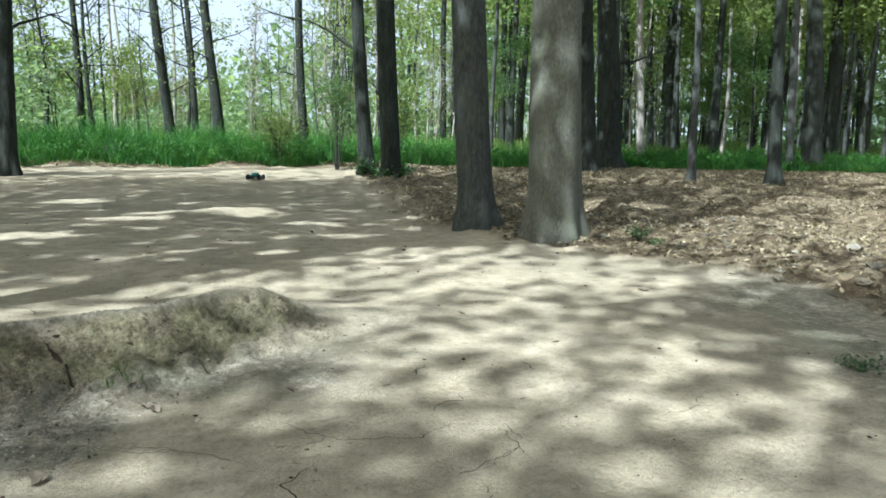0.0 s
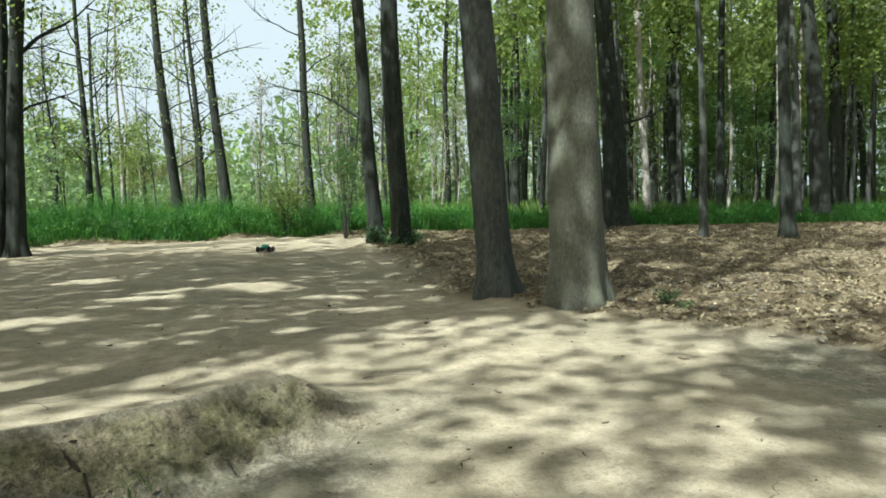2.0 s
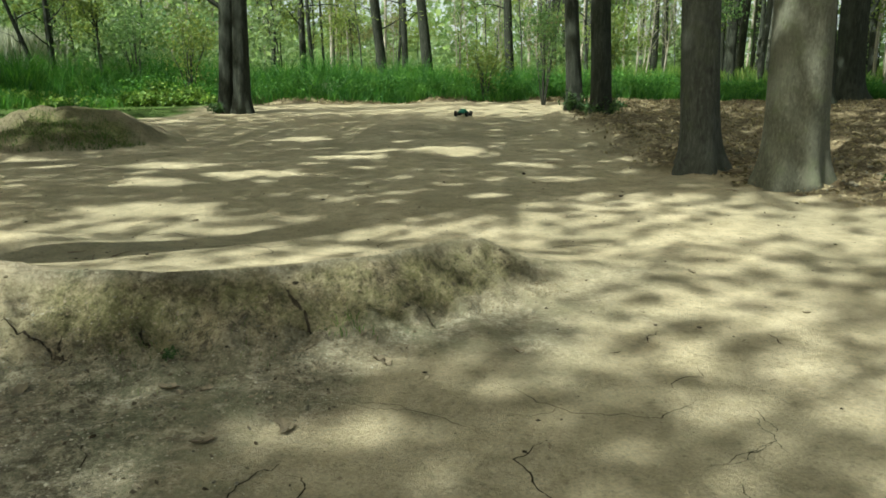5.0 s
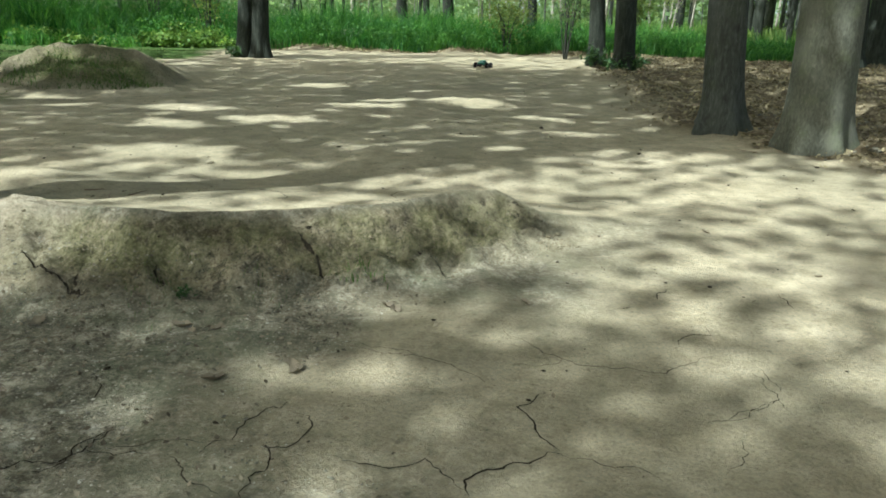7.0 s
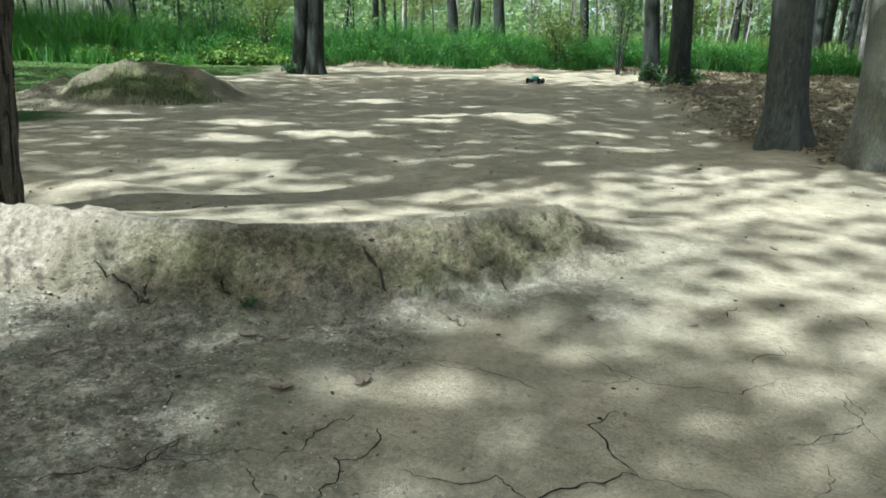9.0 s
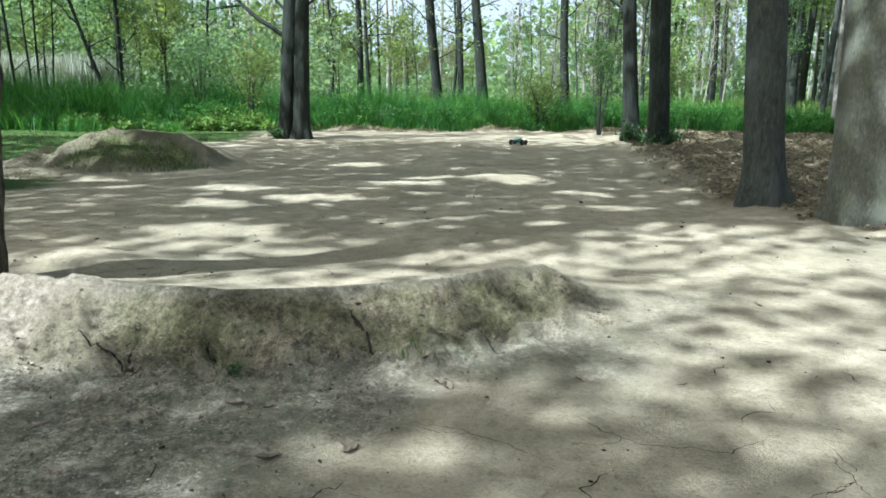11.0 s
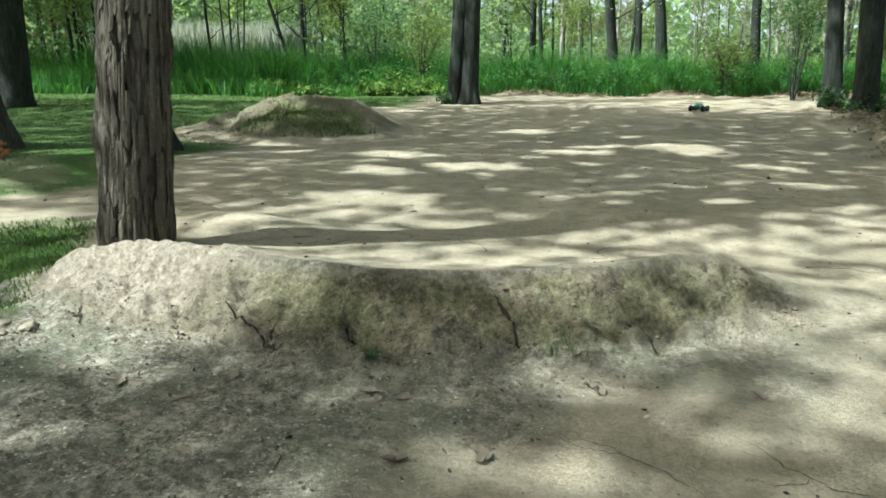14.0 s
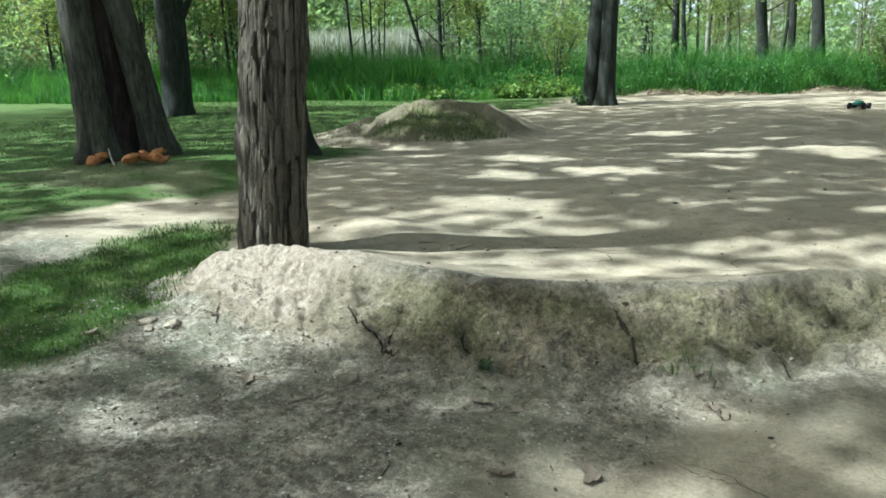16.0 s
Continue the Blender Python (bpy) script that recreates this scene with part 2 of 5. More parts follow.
def berm_material(name, green):
    m, nt, b = nodes_of(name)
    t = Tree(nt)
    vec = t.coords()
    c, h = dirt_colour(t, vec)
    c, crumb = loosened(t, vec, c)
    plain_c, plain_h = c, t.maths("ADD", h, t.maths("MULTIPLY", t.maths("MULTIPLY", crumb, 1.6), t.attr("rough")))
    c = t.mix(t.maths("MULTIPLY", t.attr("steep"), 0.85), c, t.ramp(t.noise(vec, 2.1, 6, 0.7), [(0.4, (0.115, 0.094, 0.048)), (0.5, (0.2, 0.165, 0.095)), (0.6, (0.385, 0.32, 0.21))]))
    # dark hollows, lumps and pits put crevice shade into the clay's colour
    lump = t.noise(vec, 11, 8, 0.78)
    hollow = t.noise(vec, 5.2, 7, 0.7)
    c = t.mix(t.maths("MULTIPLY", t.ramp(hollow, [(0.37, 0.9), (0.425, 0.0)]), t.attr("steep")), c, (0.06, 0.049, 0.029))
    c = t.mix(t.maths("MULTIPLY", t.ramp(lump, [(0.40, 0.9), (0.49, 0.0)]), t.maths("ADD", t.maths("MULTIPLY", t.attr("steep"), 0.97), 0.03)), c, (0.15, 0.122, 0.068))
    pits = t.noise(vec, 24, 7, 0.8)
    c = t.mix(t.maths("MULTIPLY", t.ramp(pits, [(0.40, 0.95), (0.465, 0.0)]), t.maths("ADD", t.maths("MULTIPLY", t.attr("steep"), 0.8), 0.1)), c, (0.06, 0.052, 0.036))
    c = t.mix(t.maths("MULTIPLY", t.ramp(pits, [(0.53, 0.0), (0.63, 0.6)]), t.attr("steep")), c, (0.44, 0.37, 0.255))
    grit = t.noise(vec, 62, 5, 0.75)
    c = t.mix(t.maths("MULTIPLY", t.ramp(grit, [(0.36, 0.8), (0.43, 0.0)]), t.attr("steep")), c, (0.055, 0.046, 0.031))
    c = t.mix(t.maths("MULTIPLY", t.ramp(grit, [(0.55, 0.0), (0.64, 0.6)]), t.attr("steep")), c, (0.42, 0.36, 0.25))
    h = t.maths("ADD", h, t.maths("ADD", pits, t.maths("MULTIPLY", grit, 0.5)))
    moss = t.mix(1.0, t.ramp(t.noise(vec, 2.6, 6, 0.75), [(0.50 - 0.2 * green, 0.0), (0.62 - 0.15 * green, green)]), t.attr("steep"), "MULTIPLY")
    c = t.mix(moss, c, t.ramp(pits, [(0.35, (0.05, 0.056, 0.02)), (0.6, (0.185, 0.19, 0.07))]))
    # paler left end: fresh clay with sunlight put into the colour
    c = t.mix(t.maths("MULTIPLY", t.attr("fresh_lit"), 0.8), c, t.ramp(pits, [(0.4, (0.29, 0.236, 0.16)), (0.5, (0.46, 0.388, 0.278)), (0.58, (0.61, 0.525, 0.395))]))
    c = t.mix(t.attr("body"), plain_c, c)
    t.link(c, b.inputs["Base Color"])
    b.inputs["Roughness"].default_value = 0.95
    b.inputs["Specular IOR Level"].default_value = 0.12
    rise = t.maths("MULTIPLY", t.maths("ADD", t.maths("ADD", t.maths("MULTIPLY", pits, 3.6), t.maths("MULTIPLY", lump, 5.5)), t.maths("MULTIPLY", hollow, 7.0)), t.attr("body"))
    t.bump(t.maths("ADD", plain_h, rise), 0.8, 0.025, b)
    return m


def bark_material(name, dark, mid, light, grain=(9, 9, 1.6), moss=0.0, strength=1.0, knots=0.0):
    m, nt, b = nodes_of(name)
    t = Tree(nt)
    g = t.coords(grain)
    ridges = t.noise(g, 1.6, 8, 0.7, 0.6)
    fine = t.noise(t.coords((40, 40, 12)), 1.0, 5, 0.7)
    c = t.ramp(ridges, [(0.3, dark), (0.52, mid), (0.72, light)])
    c = t.mix(0.45, c, t.ramp(fine, [(0.3, 0.2), (0.7, 0.85)]), "OVERLAY")
    blotch = t.noise(t.coords((1.4, 1.4, 0.7)), 1.5, 5, 0.65)
    c = t.mix(t.ramp(blotch, [(0.5, 0.0), (0.72, 0.55)]), c, light)
    if knots:
        v = t.put("ShaderNodeTexVoronoi", Scale=1.0)
        t.link(t.coords((7, 7, 5)), v.inputs["Vector"])
        c = t.mix(t.maths("MULTIPLY", t.ramp(v.outputs["Distance"], [(0.07, 1.0), (0.16, 0.0)]), t.ramp(t.noise(t.coords(), 4.0, 2), [(0.5, 0.0), (0.6, knots)])), c, dark)
        c = t.mix(t.ramp(t.noise(t.coords((1, 1, 0.5)), 2.2, 6, 0.7), [(0.48, 0.0), (0.66, 0.5 * knots)]), c, mid)
    if moss:
        c = t.mix(t.ramp(t.noise(t.coords(), 3.1, 5, 0.7), [(0.52, 0.0), (0.68, moss)]), c, (0.10, 0.12, 0.05))
    t.link(c, b.inputs["Base Color"])
    b.inputs["Roughness"].default_value = 0.92
    b.inputs["Specular IOR Level"].default_value = 0.2
    t.bump(t.maths("ADD", ridges, t.maths("MULTIPLY", fine, 0.4)), strength, 0.03, b)
    return m


def shaggy_material():
    """Long loose plates of bark with dark gaps between them."""
    m, nt, b = nodes_of("bark_shaggy")
    t = Tree(nt)
    vec = t.coords((16, 16, 2.6))
    wob = t.put("ShaderNodeTexNoise", Scale=0.9, Detail=5.0, Roughness=0.65)
    t.link(vec, wob.inputs["Vector"])
    warp = t.mix(0.5, vec, wob.outputs["Color"], "LINEAR_LIGHT")
    edge, cell = t.put("ShaderNodeTexVoronoi", Scale=1.0), t.put("ShaderNodeTexVoronoi", Scale=1.0)
    edge.feature = "DISTANCE_TO_EDGE"
    for v in (edge, cell):
        t.link(warp, v.inputs["Vector"])
    grain, fine = t.noise(t.coords((30, 30, 5)), 1.0, 7, 0.7), t.noise(t.coords((70, 70, 25)), 1.0, 5, 0.7)
    c = t.ramp(cell.outputs["Color"], [(0.1, (0.085, 0.074, 0.05)), (0.5, (0.125, 0.108, 0.073)), (0.9, (0.2, 0.175, 0.125))])
    c = t.mix(t.ramp(grain, [(0.38, 0.75), (0.55, 0.0)]), c, (0.06, 0.05, 0.034))
    c = t.mix(t.ramp(fine, [(0.5, 0.0), (0.72, 0.5)]), c, (0.25, 0.22, 0.175))
    c = t.mix(t.ramp(edge.outputs["Distance"], [(0.0, 0.5), (0.14, 0.0)]), c, (0.035, 0.028, 0.019))
    t.link(c, b.inputs["Base Color"])
    b.inputs["Roughness"].default_value = 0.92
    b.inputs["Specular IOR Level"].default_value = 0.15
    plate = t.ramp(edge.outputs["Distance"], [(0.0, 0.0), (0.16, 0.8), (0.5, 1.0)])
    t.bump(t.maths("ADD", t.maths("MULTIPLY", plate, 1.5), t.maths("ADD", grain, t.maths("MULTIPLY", fine, 0.4))), 1.0, 0.03, b)
    return m


def plate_material():
    m, nt, b = nodes_of("bark_plate")
    t = Tree(nt)
    geo = nt.nodes.new("ShaderNodeNewGeometry")
    c = t.ramp(geo.outputs["Random Per Island"], [(0.0, (0.066, 0.056, 0.037)), (0.55, (0.088, 0.075, 0.05)), (0.93, (0.115, 0.1, 0.068)), (1.0, (0.22, 0.2, 0.15))])
    grain = t.noise(t.coords((34, 34, 5)), 1.0, 7, 0.72)
    c = t.mix(t.ramp(grain, [(0.36, 0.7), (0.56, 0.0)]), c, (0.045, 0.037, 0.026))
    c = t.mix(t.ramp(t.noise(t.coords(), 55, 5, 0.7), [(0.52, 0.0), (0.7, 0.5)]), c, (0.22, 0.2, 0.155))
    t.link(c, b.inputs["Base Color"])
    b.inputs["Roughness"].default_value = 0.93
    b.inputs["Specular IOR Level"].default_value = 0.15
    t.bump(grain, 0.9, 0.012, b)
    return m


def leaf_material(name, a, b_, c_, through_light=0.45, rough=0.55, clump=0.0):
    m, nt, b = nodes_of(name)
    t = Tree(nt)
    geo = nt.nodes.new("ShaderNodeNewGeometry")
    col = t.ramp(geo.outputs["Random Per Island"], [(0.0, a), (0.5, b_), (1.0, c_)])
    patch = t.noise(t.coords(), 0.8, 3, 0.6)
    col = t.mix(t.ramp(patch, [(0.4, 0.0), (0.7, 0.35)]), col, a)
    if clump:
        col = t.mix(t.ramp(t.noise(t.coords((1, 1, 0.3)), 0.9, 4, 0.6), [(0.48, 0.0), (0.66, clump)]), col, c_)
    t.link(col, b.inputs["Base Color"])
    b.inputs["Roughness"].default_value = rough
    b.inputs["Specular IOR Level"].default_value = 0.25
    tr = nt.nodes.new("ShaderNodeBsdfTranslucent")
    bright = t.mix(0.5, col, (1.0, 1.0, 0.45), "SOFT_LIGHT")
    t.link(bright, tr.inputs["Color"])
    mx = t.put("ShaderNodeMixShader", Fac=through_light)
    t.link(b.outputs[0], mx.inputs[1])
    t.link(tr.outputs[0], mx.inputs[2])
    t.link(mx.outputs[0], nt.nodes["Material Output"].inputs["Surface"])
    return m


def plain_material(name, colour, rough=0.5, spec=0.5, grain=60.0, vary=0.25, metal=0.0):
    m, nt, b = nodes_of(name)
    t = Tree(nt)
    n = t.noise(t.coords(), grain, 5, 0.65)
    dark = tuple(v * (1 - vary) for v in colour)
    light = tuple(min(1.0, v * (1 + vary)) for v in colour)
    t.link(t.ramp(n, [(0.3, dark), (0.7, light)]), b.inputs["Base Color"])
    b.inputs["Roughness"].default_value, b.inputs["Specular IOR Level"].default_value, b.inputs["Metallic"].default_value = rough, spec, metal
    t.bump(n, 0.25, 0.004, b)
    return m


def sky_glow_material():
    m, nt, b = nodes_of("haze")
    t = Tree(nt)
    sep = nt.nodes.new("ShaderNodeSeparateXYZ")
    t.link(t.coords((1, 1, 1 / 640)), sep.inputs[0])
    # emission stands in for the bright white of the low sky
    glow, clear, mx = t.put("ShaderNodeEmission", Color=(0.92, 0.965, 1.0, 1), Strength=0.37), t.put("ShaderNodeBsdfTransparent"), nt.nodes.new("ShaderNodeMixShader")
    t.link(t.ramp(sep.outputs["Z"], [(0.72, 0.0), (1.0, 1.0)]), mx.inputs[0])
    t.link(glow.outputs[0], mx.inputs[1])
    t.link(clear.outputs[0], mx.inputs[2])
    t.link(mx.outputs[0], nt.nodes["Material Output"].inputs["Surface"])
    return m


SKY_GLOW = sky_glow_material()
GROUND = ground_material()
BERM = berm_material("berm_clay", 0.45)
MOUND = berm_material("mound_clay", 0.95)
BARK_SHAGGY, BARK_PLATE = shaggy_material(), plate_material()
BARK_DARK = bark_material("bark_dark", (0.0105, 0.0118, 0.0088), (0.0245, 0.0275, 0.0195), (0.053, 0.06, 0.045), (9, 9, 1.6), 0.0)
BARK_GREY = bark_material("bark_grey", (0.056, 0.056, 0.039), (0.097, 0.096, 0.07), (0.15, 0.147, 0.112), (20, 20, 10), 0.35, 0.4, 0.8)
BARK_BROWN = bark_material("bark_brown", (0.026, 0.028, 0.022), (0.056, 0.059, 0.048), (0.1, 0.104, 0.088), (13, 13, 3.5), 0.2, 0.7, 0.3)
BARK_OLD = bark_material("bark_old", (0.016, 0.0155, 0.011), (0.056, 0.054, 0.038), (0.135, 0.132, 0.1), (10, 10, 1.5), 0.45, 1.3)
BARK_MOSSY = bark_material("bark_mossy", (0.05, 0.048, 0.03), (0.1, 0.096, 0.064), (0.16, 0.154, 0.11), (16, 16, 7), 0.85, 0.7, 0.8)
BARK_PALE = bark_material("bark_pale", (0.13, 0.115, 0.09), (0.26, 0.235, 0.19), (0.42, 0.39, 0.34), (12, 12, 3), 0.0, 0.5)
HOLLOW_DARK = bark_material("hollow_dark", (0.008, 0.006, 0.005), (0.024, 0.018, 0.014), (0.075, 0.06, 0.047), (22, 22, 1.2), 0.0, 1.2)
LEAF_CANOPY = leaf_material("leaf_canopy", (0.045, 0.082, 0.02), (0.068, 0.115, 0.027), (0.10, 0.16, 0.04), 0.55)
LEAF_MID = leaf_material("leaf_mid", (0.078, 0.142, 0.056), (0.108, 0.182, 0.07), (0.145, 0.225, 0.085), 0.6)
LEAF_LIGHT = leaf_material("leaf_light", (0.11, 0.16, 0.045), (0.155, 0.2, 0.058), (0.21, 0.245, 0.08), 0.6)
LEAF_RUSSET = leaf_material("leaf_russet", (0.11, 0.115, 0.045), (0.15, 0.135, 0.06), (0.21, 0.17, 0.09))
GRASS_TALL = leaf_material("grass_tall", (0.014, 0.06, 0.012), (0.038, 0.125, 0.022), (0.1, 0.235, 0.035), 0.45, clump=0.75)
GRASS_PALE = leaf_material("grass_pale", (0.07, 0.14, 0.03), (0.13, 0.20, 0.045), (0.22, 0.27, 0.08), 0.4)
GRASS_LAWN = leaf_material("grass_lawn", (0.028, 0.06, 0.009), (0.05, 0.1, 0.015), (0.098, 0.14, 0.03), 0.35, clump=0.4)
# far foliage lightened: sunlight and distance haze are in the leaf colour
LEAF_FAR_LIT = leaf_material("leaf_far_lit", (0.135, 0.20, 0.095), (0.17, 0.24, 0.115), (0.21, 0.28, 0.14), 0.6)
LEAF_RED = leaf_material("leaf_red", (0.12, 0.05, 0.04), (0.22, 0.10, 0.085), (0.32, 0.17, 0.14))
REED = leaf_material("reed_pale", (0.2, 0.225, 0.16), (0.33, 0.345, 0.28), (0.48, 0.485, 0.43), 0.3)
LEAF_DRY = leaf_material("leaf_dry", (0.066, 0.051, 0.027), (0.165, 0.13, 0.068), (0.36, 0.305, 0.185), 0.15, 0.8, clump=0.4)
LEAF_SCRAP = leaf_material("leaf_scrap", (0.065, 0.052, 0.035), (0.15, 0.122, 0.082), (0.3, 0.255, 0.18), 0.1, 0.85)
LEAF_UNDER = leaf_material("leaf_undergrowth", (0.024, 0.08, 0.016), (0.055, 0.15, 0.028), (0.115, 0.25, 0.045), 0.45, clump=0.75)
WEED = leaf_material("weed_green", (0.06, 0.12, 0.02), (0.12, 0.21, 0.035), (0.22, 0.30, 0.07), 0.35)
WEED_DULL = leaf_material("weed_dull", (0.02, 0.05, 0.015), (0.042, 0.085, 0.025), (0.08, 0.125, 0.04), 0.3)
FUNGUS = plain_material("fungus_orange", (0.34, 0.15, 0.045), 0.7, 0.3, 30, 0.4)
CLAY_DARK = plain_material("crack_earth", (0.028, 0.023, 0.016), 1.0, 0.0, 80, 0.4)
CHIP = plain_material("clay_chip", (0.36, 0.335, 0.265), 0.95, 0.1, 40, 0.3)
CLOD_BROWN = plain_material("clod_berm", (0.15, 0.125, 0.08), 0.95, 0.1, 40, 0.5)
CLOD = plain_material("clod_earth", (0.16, 0.145, 0.108), 0.95, 0.1, 40, 0.5)
LUMP = plain_material("clay_lump", (0.2, 0.172, 0.12), 0.95, 0.1, 35, 0.45)
STICK = plain_material("stick_wood", (0.20, 0.15, 0.10), 0.9, 0.2, 60, 0.4)
RC_GREEN = plain_material("car_paint_green", (0.0, 0.17, 0.085), 0.3, 0.5, 25, 0.12)
RC_BLACK = plain_material("car_black_plastic", (0.012, 0.012, 0.013), 0.5, 0.4, 60, 0.3)
RC_RUBBER = plain_material("car_rubber", (0.022, 0.02, 0.018), 0.9, 0.2, 90, 0.35)
RC_RIM = plain_material("car_rim", (0.05, 0.05, 0.052), 0.4, 0.5, 60, 0.2)


# ---- ground ----
def steps(fine, lo, hi, far, grow=1.16):
    mid = list(np.arange(lo, hi, fine))
    d, a, b = fine, lo, hi
    left, right = [], []
    while a > -far:
        d *= grow
        a, b = a - min(d, 0.45 if a > -32 else d), b + min(d, 0.45 if b < 32 else d)
        left.append(a)
        right.append(b)
    return np.array(left[::-1] + mid + right)


def grid_mesh(name, xs, ys, zf, material, masks=()):
    X, Y = np.meshgrid(xs, ys)
    V = np.stack([X.ravel(), Y.ravel(), zf(X, Y).ravel()], 1)
    a = (np.arange(len(ys) - 1)[:, None] * len(xs) + np.arange(len(xs) - 1)).ravel()
    me = mesh_of(name, V, np.stack([a, a + 1, a + 1 + len(xs), a + len(xs)], 1), material)
    for key, f in masks:
        me.attributes.new(key, "FLOAT", "POINT").data.foreach_set("value", f(X, Y).ravel().astype(np.float32))
    return me


def field_mask(x, y):
    return smooth(-0.2, 0.8, y - edge_y(x))


ground_xs, ground_ys = steps(0.075, -6.5, 6.5, 2500), steps(0.075, 1.0, 11.0, 2500)
tagged(new("ground", grid_mesh("ground", ground_xs, ground_ys, land_z, GROUND, (("lawn", lawn_mask), ("litter", litter_mask), ("field", field_mask), ("rough", rough_mask)))),
       "pale dry dirt clearing with dappled lawn and leaf litter", "ground", kind="structure")


def berm_top(X, Y):
    b = berm_z(X, Y)
    d, side, s = along(CREST, X, Y)
    d = d * side
    rough = smooth(0.004, 0.1, b) * np.maximum(smooth(-0.01, 0.13, d), 0.45 * smooth(-2.2, -2.7, X) * smooth(-0.4, -0.1, d)) * (1 - 0.5 * smooth(0.9, 1.0, s))
    lump = (vnoise(X + 0.3 * Y, Y, 0.30, 11) - 0.5) * 0.08 + (vnoise(X - Y, Y + X, 0.17, 12) - 0.5) * 0.1
    clod = np.abs(vnoise(X + 0.6 * Y, Y - 0.5 * X, 0.1, 13) - 0.5) * 0.12 + np.abs(vnoise(0.7 * X - 0.7 * Y, 0.7 * Y + 0.7 * X, 0.05, 19) - 0.5) * 0.055
    lump = lump + clod - 0.035 + (vnoise(0.9 * X - 0.4 * Y, 0.9 * Y + 0.4 * X, 0.034, 20) - 0.5) * 0.02
    slip = 0.012 * np.abs(np.sin(s * 31 + 4 * vnoise(X, Y, 0.5, 14))) * smooth(0.05, 0.25, d)
    return land_z(X, Y) + b + (lump - slip) * rough + 0.004 - 0.02 * smooth(0.006, 0.0, b)


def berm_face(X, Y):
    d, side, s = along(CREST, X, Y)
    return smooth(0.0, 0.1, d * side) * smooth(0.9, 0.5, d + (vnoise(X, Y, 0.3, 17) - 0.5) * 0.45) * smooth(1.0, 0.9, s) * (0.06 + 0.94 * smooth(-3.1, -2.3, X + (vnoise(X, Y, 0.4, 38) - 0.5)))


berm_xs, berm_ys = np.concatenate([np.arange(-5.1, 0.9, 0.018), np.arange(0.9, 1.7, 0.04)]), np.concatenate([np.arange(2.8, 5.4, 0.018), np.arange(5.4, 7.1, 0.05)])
tagged(new("dirt_berm", grid_mesh("dirt_berm", berm_xs, berm_ys, berm_top, BERM, (("steep", berm_face), ("rough", lambda X, Y: rough_mask(X, Y) * (0.15 + 0.85 * np.maximum(smooth(-3.1, -2.2, X + (vnoise(X, Y, 0.4, 38) - 0.5)), smooth(0.1, 0.02, berm_z(X, Y))))), ("fresh_lit", lambda X, Y: smooth(-2.1, -3.1, X + (vnoise(X, Y, 0.35, 40) - 0.5) * 1.2) * smooth(0.05, 0.16, berm_z(X, Y))), ("body", lambda X, Y: smooth(0.03, 0.13, berm_z(X, Y) + (vnoise(X, Y, 0.2, 37) - 0.5) * 0.05))))),
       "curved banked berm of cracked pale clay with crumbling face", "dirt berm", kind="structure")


def mound_top(X, Y):
    b = mound_z(X, Y)
    return land_z(X, Y) + b + ((vnoise(X, Y, 0.6, 15) - 0.5) * 0.24 + (vnoise(X, Y, 0.22, 16) - 0.5) * (0.12 + 0.14 * smooth(-7.6, -8.6, X))) * smooth(0.02, 0.2, b) - 0.06 * smooth(0.03, 0.0, b)


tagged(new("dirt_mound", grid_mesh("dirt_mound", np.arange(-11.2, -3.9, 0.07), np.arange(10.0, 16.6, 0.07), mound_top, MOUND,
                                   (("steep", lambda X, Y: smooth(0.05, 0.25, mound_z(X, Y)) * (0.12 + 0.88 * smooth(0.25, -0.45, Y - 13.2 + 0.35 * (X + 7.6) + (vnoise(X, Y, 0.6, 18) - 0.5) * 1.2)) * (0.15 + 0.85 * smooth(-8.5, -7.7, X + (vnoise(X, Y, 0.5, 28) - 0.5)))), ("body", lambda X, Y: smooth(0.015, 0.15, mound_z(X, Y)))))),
       "low rounded mound of clay overgrown with moss", "dirt mound", kind="structure")


# ---- plants: shapes ----
def tube(path, rad, k, bump=None, cap=True):
    path, rad = np.asarray(path, float), np.asarray(rad, float)
    t = np.gradient(path, axis=0)
    t /= np.linalg.norm(t, axis=1)[:, None]
    ref = np.where((np.abs(t[:, 2:]) > 0.75), np.array([[1.0, 0, 0]]), np.array([[0, 0, 1.0]]))
    if abs(t[0, 2]) > 0.75:
        ref[:] = (1.0, 0, 0)
    u = np.cross(t, ref)
    u /= np.linalg.norm(u, axis=1)[:, None]
    v = np.cross(t, u)
    a = np.linspace(0, 2 * np.pi, k, endpoint=False)
    R = np.repeat(rad[:, None], k, 1)
    if bump is not None:
        R = R * bump(a[None, :], path[:, 2:3])
    V = path[:, None] + R[..., None] * (np.cos(a)[None, :, None] * u[:, None] + np.sin(a)[None, :, None] * v[:, None])
    n = len(path)
    i = np.arange(n - 1)[:, None] * k
    j = np.arange(k)[None]
    F = np.stack([i + j, i + (j + 1) % k, i + k + (j + 1) % k, i + k + j], -1).reshape(-1, 4).tolist()
    if cap:
        F.append(list(range((n - 1) * k, n * k)))
    return V.reshape(-1, 3), F


def joined(pieces):
    V, F, n = [], [], 0
    for v, f in pieces:
        V.append(v)
        F += [[a + n for a in q] for q in f]
        n += len(v)
    return np.concatenate(V), F


